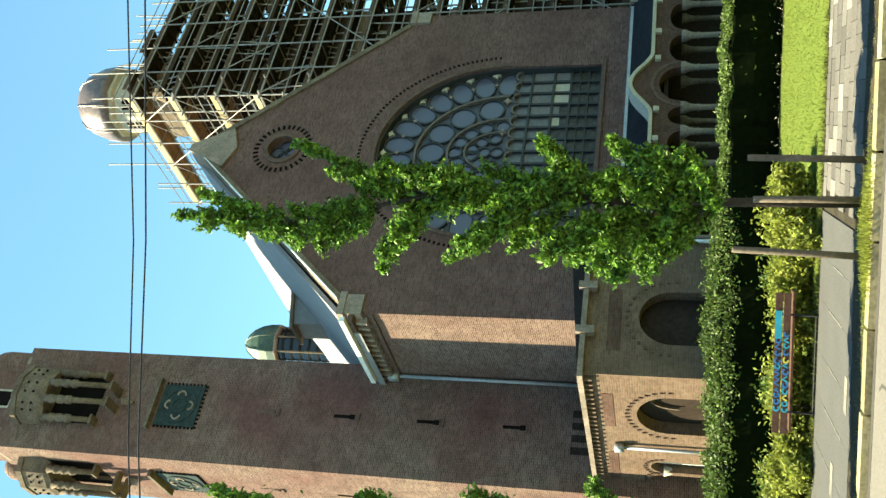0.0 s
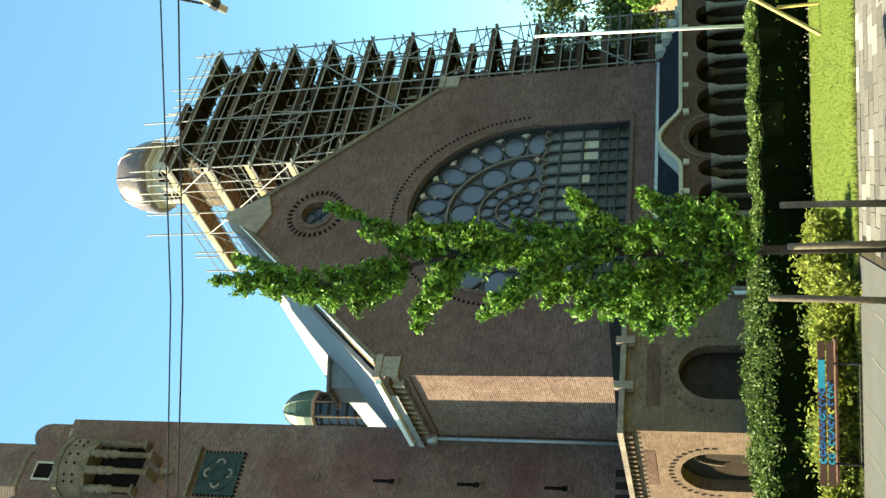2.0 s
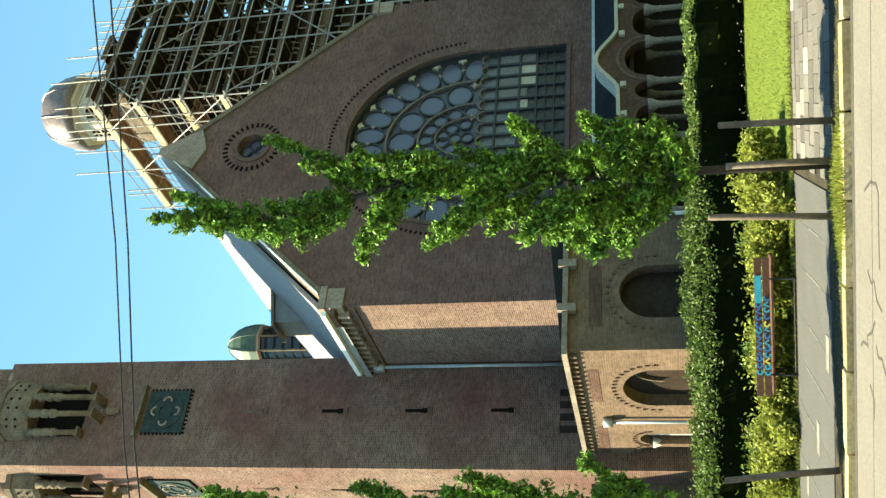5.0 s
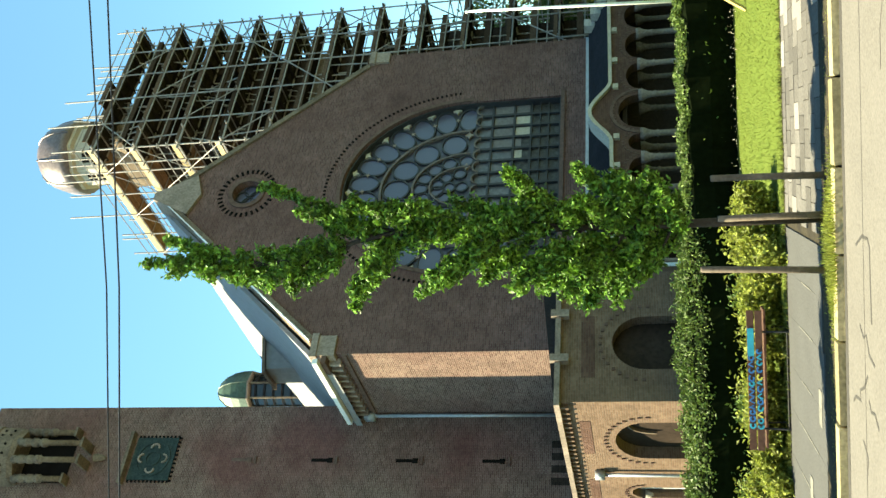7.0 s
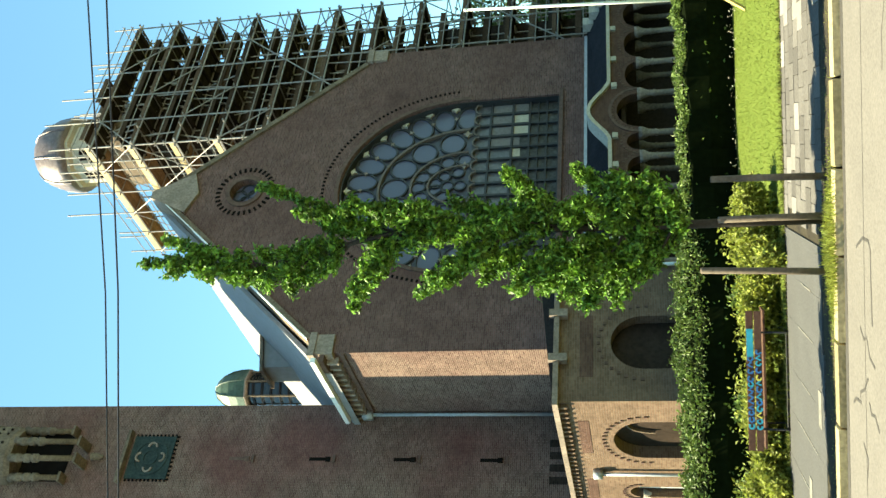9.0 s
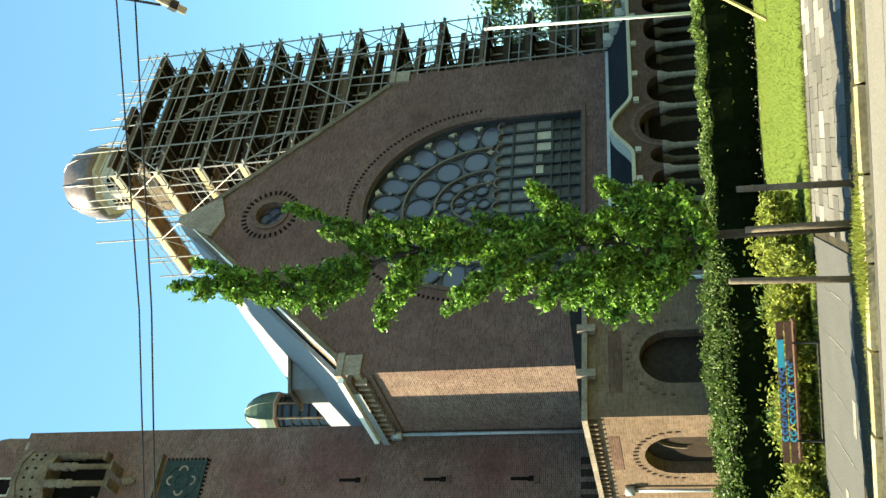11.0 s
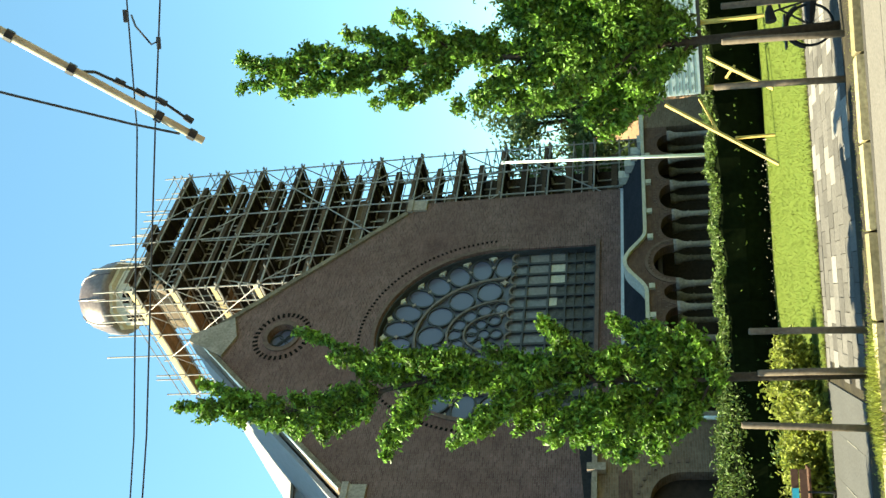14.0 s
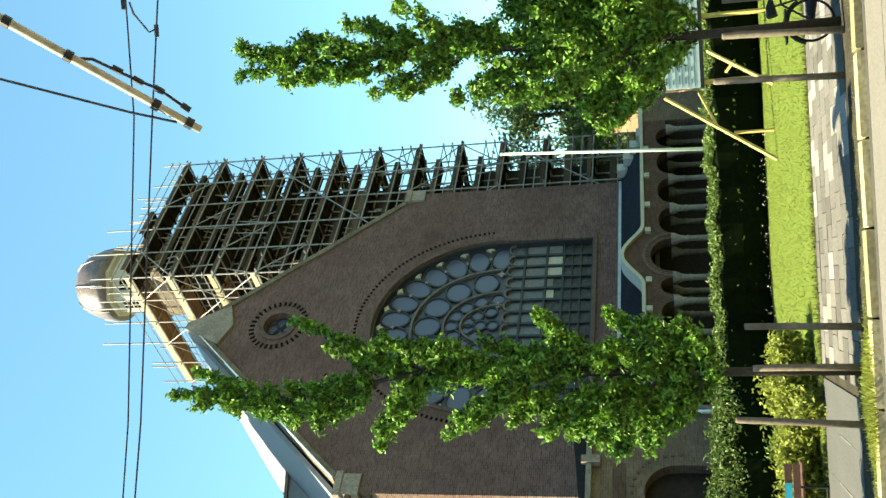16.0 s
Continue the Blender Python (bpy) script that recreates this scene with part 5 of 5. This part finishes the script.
for p in ((-11.685, -24.491, 6.018), (-11.685, -24.271, 5.878)):
    part("wire_clamp", Shape().tube([Vector(p) - Vector((0.025, -0.03, 0)), Vector(p) + Vector((0.025, -0.03, 0))], 0.016, 6), WIRE, line)
arm = thing("bracket_arm", (-12, -24.5, 6.2), "cream painted tubular bracket arm with dark fittings holding the wires", "bracket arm")
A0, A1 = Vector((-12.000, -23.682, 5.690)), Vector((-12.080, -24.672, 6.590))
ax = (A1 - A0).normalized()
part("arm_tube", Shape().tube([A0, A0 + ax * 0.35, A1, A1 + ax * 3.0], [0.026, 0.027, 0.03, 0.033], 10), CREAM, arm, "", True)
for k in (0.06, 0.3, 0.9, 1.3):
    part("collar", Shape().tube([A0 + ax * k, A0 + ax * (k + 0.05)], 0.039, 10), IRON, arm)
part("insulator_rod", Shape().tube([A0 + ax * 0.9, (-11.980, -24.282, 6.215), (-11.940, -24.072, 6.010), (-11.925, -23.982, 5.900), (-11.940, -23.832, 5.770)], 0.011, 6), WIRE, arm)
for p, q in (((-11.950, -24.192, 6.130), (-11.945, -24.142, 6.080)), ((-11.940, -24.092, 6.030), (-11.940, -24.042, 5.980)), ((-11.930, -24.002, 5.920), (-11.930, -23.952, 5.870)), ((-11.940, -23.852, 5.780), (-11.940, -23.802, 5.740))):
    part("fitting", Shape().tube([p, q], 0.022, 8), WIRE, arm)
part("stay_wire", Shape().tube([(-12.020, -23.772, 5.820), (-12.120, -23.952, 6.050), (-12.290, -24.382, 6.650), (-13.320, -27.472, 10.980)], 0.009, 6), WIRE, arm)

# ---------- bicycle ----------
def bicycle():
    t = thing("bicycle", st(10.9, -15.5), "black bicycle parked on the footway among the tree stakes", "bicycle")
    m = STREET @ Matrix.Translation((10.47, -15.6, 0)) @ Matrix.Rotation(radians(6), 4, "Z")
    P = lambda x, z, y=0.0: m @ Vector((x, y, z))
    for x in (0.0, 1.08):
        w = Shape().tube([P(x + 0.34 * math.cos(a), 0.36 + 0.34 * math.sin(a)) for a in np.linspace(0, 2 * math.pi, 29)], 0.022, 6, False)
        wh = part("wheel", w, RUBBER, t)
        sp = Shape()
        for a in np.linspace(0, math.pi, 8):
            sp.tube([P(x - 0.32 * math.cos(a), 0.36 - 0.32 * math.sin(a)), P(x + 0.32 * math.cos(a), 0.36 + 0.32 * math.sin(a))], 0.004, 4)
        part("spokes", sp, STEEL, wh)
    fr = Shape()
    for a, b in (((0, 0.36), (0.42, 0.32)), ((0, 0.36), (0.3, 0.78)), ((0.42, 0.32), (0.28, 0.9)), ((0.42, 0.32), (0.88, 0.78)), ((0.3, 0.78), (0.86, 0.86)), ((1.08, 0.36), (0.84, 0.98))):
        fr.tube([P(*a), P(*b)], 0.018, 6)
    part("frame", fr, IRON, t)
    part("handlebar", Shape().tube([P(0.72, 0.98, -0.28), P(0.84, 1.02, -0.1), P(0.84, 1.02, 0.1), P(0.72, 0.98, 0.28)], 0.014, 6), STEEL, t)
    part("saddle", Shape().tube([P(0.12, 0.93), P(0.28, 0.95), P(0.42, 0.94)], [0.09, 0.07, 0.03], 8), RUBBER, t)
    part("carrier", Shape().box(-0.35, 0.2, -0.07, 0.07, 0.72, 0.75, m), IRON, t)
    for x in (-0.2, -0.08, 0.04):
        part("carrier_strap", Shape().box(x - 0.025, x + 0.025, -0.08, 0.08, 0.75, 0.765, m), LEAF, t, "green elastic strap")
    part("rear_mudguard", Shape().tube([P(0.38 * math.cos(a), 0.36 + 0.38 * math.sin(a)) for a in np.linspace(0.5, 2.9, 12)], 0.025, 6), IRON, t)
    part("chain_guard", Shape().tube([P(0.0, 0.36, 0.05), P(0.42, 0.32, 0.05)], [0.06, 0.1], 8), IRON, t)


bicycle()

# ---------- distance: trees and houses that close the place ----------
def far_tree(x, y, h, r, seed, mat, lab, n=5000):
    g = np.random.default_rng(seed)
    b = Vector((x, y, 0))
    t = thing("tree", b, lab, "tree", "distant trees")
    wood = Shape().tube([b, b + Vector((0.1, 0, h * 0.4)), b + Vector((0, 0.1, h * 0.8))], [0.3, 0.22, 0.06], 7)
    pts = []
    for i in range(34):
        d = g.normal(size=3)
        d /= np.linalg.norm(d)
        c = np.array([x, y, h * 0.6]) + d * np.array([r, r, h * 0.36]) * g.uniform(0.35, 1.0)
        pts.append(c + g.normal(size=(n // 34, 3)) * r * 0.19)
        if i % 3 == 0:
            wood.tube([b + Vector((0, 0, h * 0.35)), Vector(c)], [0.1, 0.02], 5)
    part("trunk", wood, BARK, t)
    pts = np.concatenate(pts)
    ob = new("crown", leaf_mesh("crown", pts, g.uniform(0.1, 0.22, len(pts)), mat, g))
    ob.parent, ob.matrix_parent_inverse = t, Matrix.Translation(-b)


for i, (x, y, h, r, mat, lab) in enumerate(((31.5, 8.0, 15.5, 3.0, LEAF_FAR, "distant green tree beyond the church"), (34.5, 7.0, 11.5, 2.2, LEAF_RUST, "distant tree with rust-brown leaves"),
                                           (27.5, 9.5, 13.5, 2.6, LEAF_FAR, "dark green tree close behind the scaffolding"), (36, 2, 15, 4.0, LEAF_FAR, "distant green tree beyond the church"), (41, -6, 15, 4.5, LEAF_FAR, "distant green tree beyond the lawn"), (38, -14, 13, 4.2, LEAF_FAR, "distant green tree beyond the lawn"),
                                           (46, -22, 14, 5.0, LEAF_FAR, "distant green tree beyond the lawn"), (30, -8, 9, 3.2, LEAF_FAR, "distant green tree beyond the lawn"),
                                           (34, -3, 12, 3.6, LEAF_FAR, "distant green tree beyond the lawn"), (44, 4, 13, 4.5, LEAF_FAR, "distant green tree beyond the church"), (33, -18, 11, 3.8, LEAF_FAR, "distant green tree beyond the lawn"), (52, -10, 14, 5, LEAF_FAR, "distant green tree beyond the lawn"), (38, 14, 10, 3.2, LEAF_FAR, "distant green tree beyond the church"), (31, 17, 9, 3.0, LEAF_FAR, "distant green tree beyond the church"), (45, 12, 11, 3.6, LEAF_FAR, "distant green tree beyond the church"), (28, -3, 6, 2.6, LEAF_FAR, "distant green tree beyond the lawn"), (26, -12, 6, 2.8, LEAF_FAR, "distant green tree beyond the lawn"),
                                           (-22, 14, 12, 4.0, LEAF_FAR, "distant green tree beside the church"), (-28, 4, 13, 4.0, LEAF_FAR, "distant green tree beside the church"))):
    far_tree(x, y, h, r, 300 + i, mat, lab, 7000)


def house(u, w0, w1, wide, high, lab):
    t = thing("house", st(u, w0), lab, "house", "houses opposite")
    m = STREET @ Matrix.Translation((u, 0, 0))
    part("wall", Shape().box(0, wide, w0, w1, -0.13, high, m), ORANGE_BRICK, t)
    def laid(shape):
        shape.v = [tuple(m @ Vector(p)) for p in shape.v]
        return shape

    part("roof", laid(Shape().plate([(w0 - 0.3, high), (w1 + 0.3, high), ((w0 + w1) / 2, high + 3.2)], [], 0, wide, "x")), SLATE, t)
    front = w1 if abs(w1 + 31) < abs(w0 + 31) else w0
    s = 1 if front == w1 else -1
    for i in range(int(wide // 2)):
        for j in range(int(high // 3)):
            wd = part("window", Shape().box(0.6 + 2 * i, 1.6 + 2 * i, front - 0.03, front + 0.03, 1.0 + 3 * j, 2.6 + 3 * j, m), GLASS, t)
            part("frame", laid(Shape().ring([(0.6 + 2 * i, 1.0 + 3 * j), (1.6 + 2 * i, 1.0 + 3 * j), (1.6 + 2 * i, 2.6 + 3 * j), (0.6 + 2 * i, 2.6 + 3 * j)], 0.1, front + s * 0.02, front + s * 0.06)), WHITE, wd)


for u in (-26, -14, -2, 10, 22):
    house(u, -46, -37, 11.8, 10, "orange brick terraced house across the street")
solo("garden_house", Shape().box(33, 40, 5, 11, 0, 8.5), ORANGE_BRICK, "orange brick house beyond the trees", "house")

# ---------- road cracks, weeds, grass ----------
crack = thing("road_cracks", st(3, -19, -0.08), "thin dark tar lines in the road surface", "crack", kind="structure")
rc = random.Random(3)
for u0, w0, du, n in ((7.0, -19.4, 0.4, 12), (1.2, -20.2, 0.35, 12)):
    pts, u, w = [], u0, w0
    for i in range(n):
        pts.append((u, w))
        u += du * rc.uniform(0.3, 1.2)
        w += rc.uniform(-0.16, 0.12)
    s = Shape().ring(pts, 0.02, -0.081, -0.077, closed=False)
    s.v = [tuple(st(a, c, b)) for a, b, c in s.v]
    part("tar_line", s, TAR, crack)
for pts in ([(4.8, -17.95), (4.95, -18.3), (4.95, -18.6), (4.86, -18.71), (4.4, -18.72), (3.88, -18.76)], [(3.75, -18.1), (3.62, -18.3), (3.68, -18.45), (3.45, -18.6), (3.37, -18.87)],
            [(3.15, -18.5), (2.95, -18.3), (2.85, -18.05), (2.72, -18.1), (2.7, -17.8), (2.6, -17.65)], [(2.85, -18.55), (2.72, -18.66), (2.75, -18.85), (2.6, -19.05)], [(2.2, -18.2), (2.05, -18.45), (1.8, -18.4)]):
    s = Shape().ring(pts, 0.045, -0.081, -0.077, closed=False)
    s.v = [tuple(st(a, c, b)) for a, b, c in s.v]
    part("tar_mark", s, TAR, crack)
# narrow dark strip along the foot of the kerb
part("gutter_strip", Shape().box(-60, 80, -17.36, -17.2, -0.09, -0.076, STREET), TAR, crack)
part("joint", Shape().box(-60, 80, -18.38, -18.365, -0.09, -0.077, STREET), TAR, crack)


def blades(name, u, w, h, mat, label, category, seed, z=0.0):
    """Upright thin grass blades at the given places."""
    g = np.random.default_rng(seed)
    n = len(u)
    p = np.stack([US.x * u + WS.x * w, US.y * u + WS.y * w, np.full(n, z)], 1)
    a = g.uniform(0, 2 * math.pi, n)
    side = np.stack([np.cos(a), np.sin(a), np.zeros(n)], 1) * (0.006 + 0.06 * h)[:, None]
    tip = p + np.stack([g.normal(0, 0.35, n) * h, g.normal(0, 0.35, n) * h, h], 1)
    v = np.stack([p - side, p + side, tip], 1).reshape(-1, 3)
    me = bpy.data.meshes.new(name)
    me.from_pydata(v.tolist(), [], np.arange(3 * n).reshape(-1, 3).tolist())
    me.materials.append(mat)
    return tagged(new(name, me), label, category, kind="stuff")


g = np.random.default_rng(31)
n = 60000
blades("grass", g.uniform(-3, 22, n), -12.25 + np.abs(g.uniform(0, 8.0, n)), g.uniform(0.012, 0.035, n), BLADES, "short mown grass of the lawn", "grass", 32)
n = 9000
u = np.concatenate([g.normal(4.6, 0.7, n // 2), g.uniform(-6, 20, n // 2)])
blades("weeds", u, np.clip(g.normal(-16.85, 0.2, n), -17.2, -16.2), g.uniform(0.02, 0.13, n) * np.exp(-((u - 4.75) / 0.95) ** 2) + 0.012, LEAF_YELLOW, "weeds and dry grass along the kerb", "weeds", 33)
n = 5000
blades("edge_grass", g.uniform(-6, 20, n), g.normal(-12.3, 0.07, n), g.uniform(0.03, 0.12, n), BLADES, "ragged grass at the edge of the footway", "grass", 34)

# ---------- paving slabs ----------
PW = 3.78 / 8
slab_mesh = Shape().plate([(-PW / 2 + 0.006, -PW / 2 + 0.006), (PW / 2 - 0.006, -PW / 2 + 0.006), (PW / 2 - 0.006, PW / 2 - 0.006), (-PW / 2 + 0.006, PW / 2 - 0.006)], [], -0.05, 0.0, "z").mesh("paving_slab", SLAB)
pale_slab_mesh = slab_mesh.copy()
pale_slab_mesh.materials[0] = SLAB_PALE
rest = Shape()
for i in range(-40, 90):
    for j in range(8):
        uu, ww = (i + 0.5 * (j % 2)) * PW, -16.09 + PW * (j + 0.5)
        if uu < 4.8:
            continue
        m = STREET @ pose(uu, ww, rs.uniform(-0.004, 0.004), rs.uniform(-0.5, 0.5), rs.uniform(-0.5, 0.5), 0)
        if uu < 20.0:
            ob = new("paving_slab", pale_slab_mesh if rs.random() < 0.22 else slab_mesh)
            ob.matrix_basis = m
            ob.parent = pavement
        else:
            k = PW / 2 - 0.006
            rest.box(-k, k, -k, k, -0.05, 0.0, m)
ob = part("far_slabs", rest, SLAB, pavement)
ob["kind"] = "stuff"

part("soil_edge", Shape().box(-40, 60, -12.38, -12.27, -0.02, 0.007, STREET), DARK_SOIL, lawn)
rb = random.Random(8)
u = 4.55
while u > -40:
    step = rb.uniform(0.7, 1.3)
    part("asphalt_bay", Shape().box(u - step + 0.003, u, -15.95 + rb.uniform(-0.12, 0.1), -12.34, -0.05, -0.004 + rb.uniform(-0.003, 0.003), STREET), ASPHALT, pavement)
    if u > -6:
        w0 = rb.uniform(-15.9, -14.5)
        part("joint_line", Shape().box(u - step - 0.006, u - step + 0.014, w0, w0 + rb.uniform(0.8, 2.0), -0.02, 0.002, STREET), PALE_JOINT, pavement)
    u -= step
for a, b in ((1.9, -15.6), (0.1, -14.6), (-1.2, -13.4)):
    part("pale_slab", Shape().box(a - 0.3, a + 0.3, b - 0.12, b + 0.12, -0.02, 0.004, STREET), PALE_JOINT, pavement)
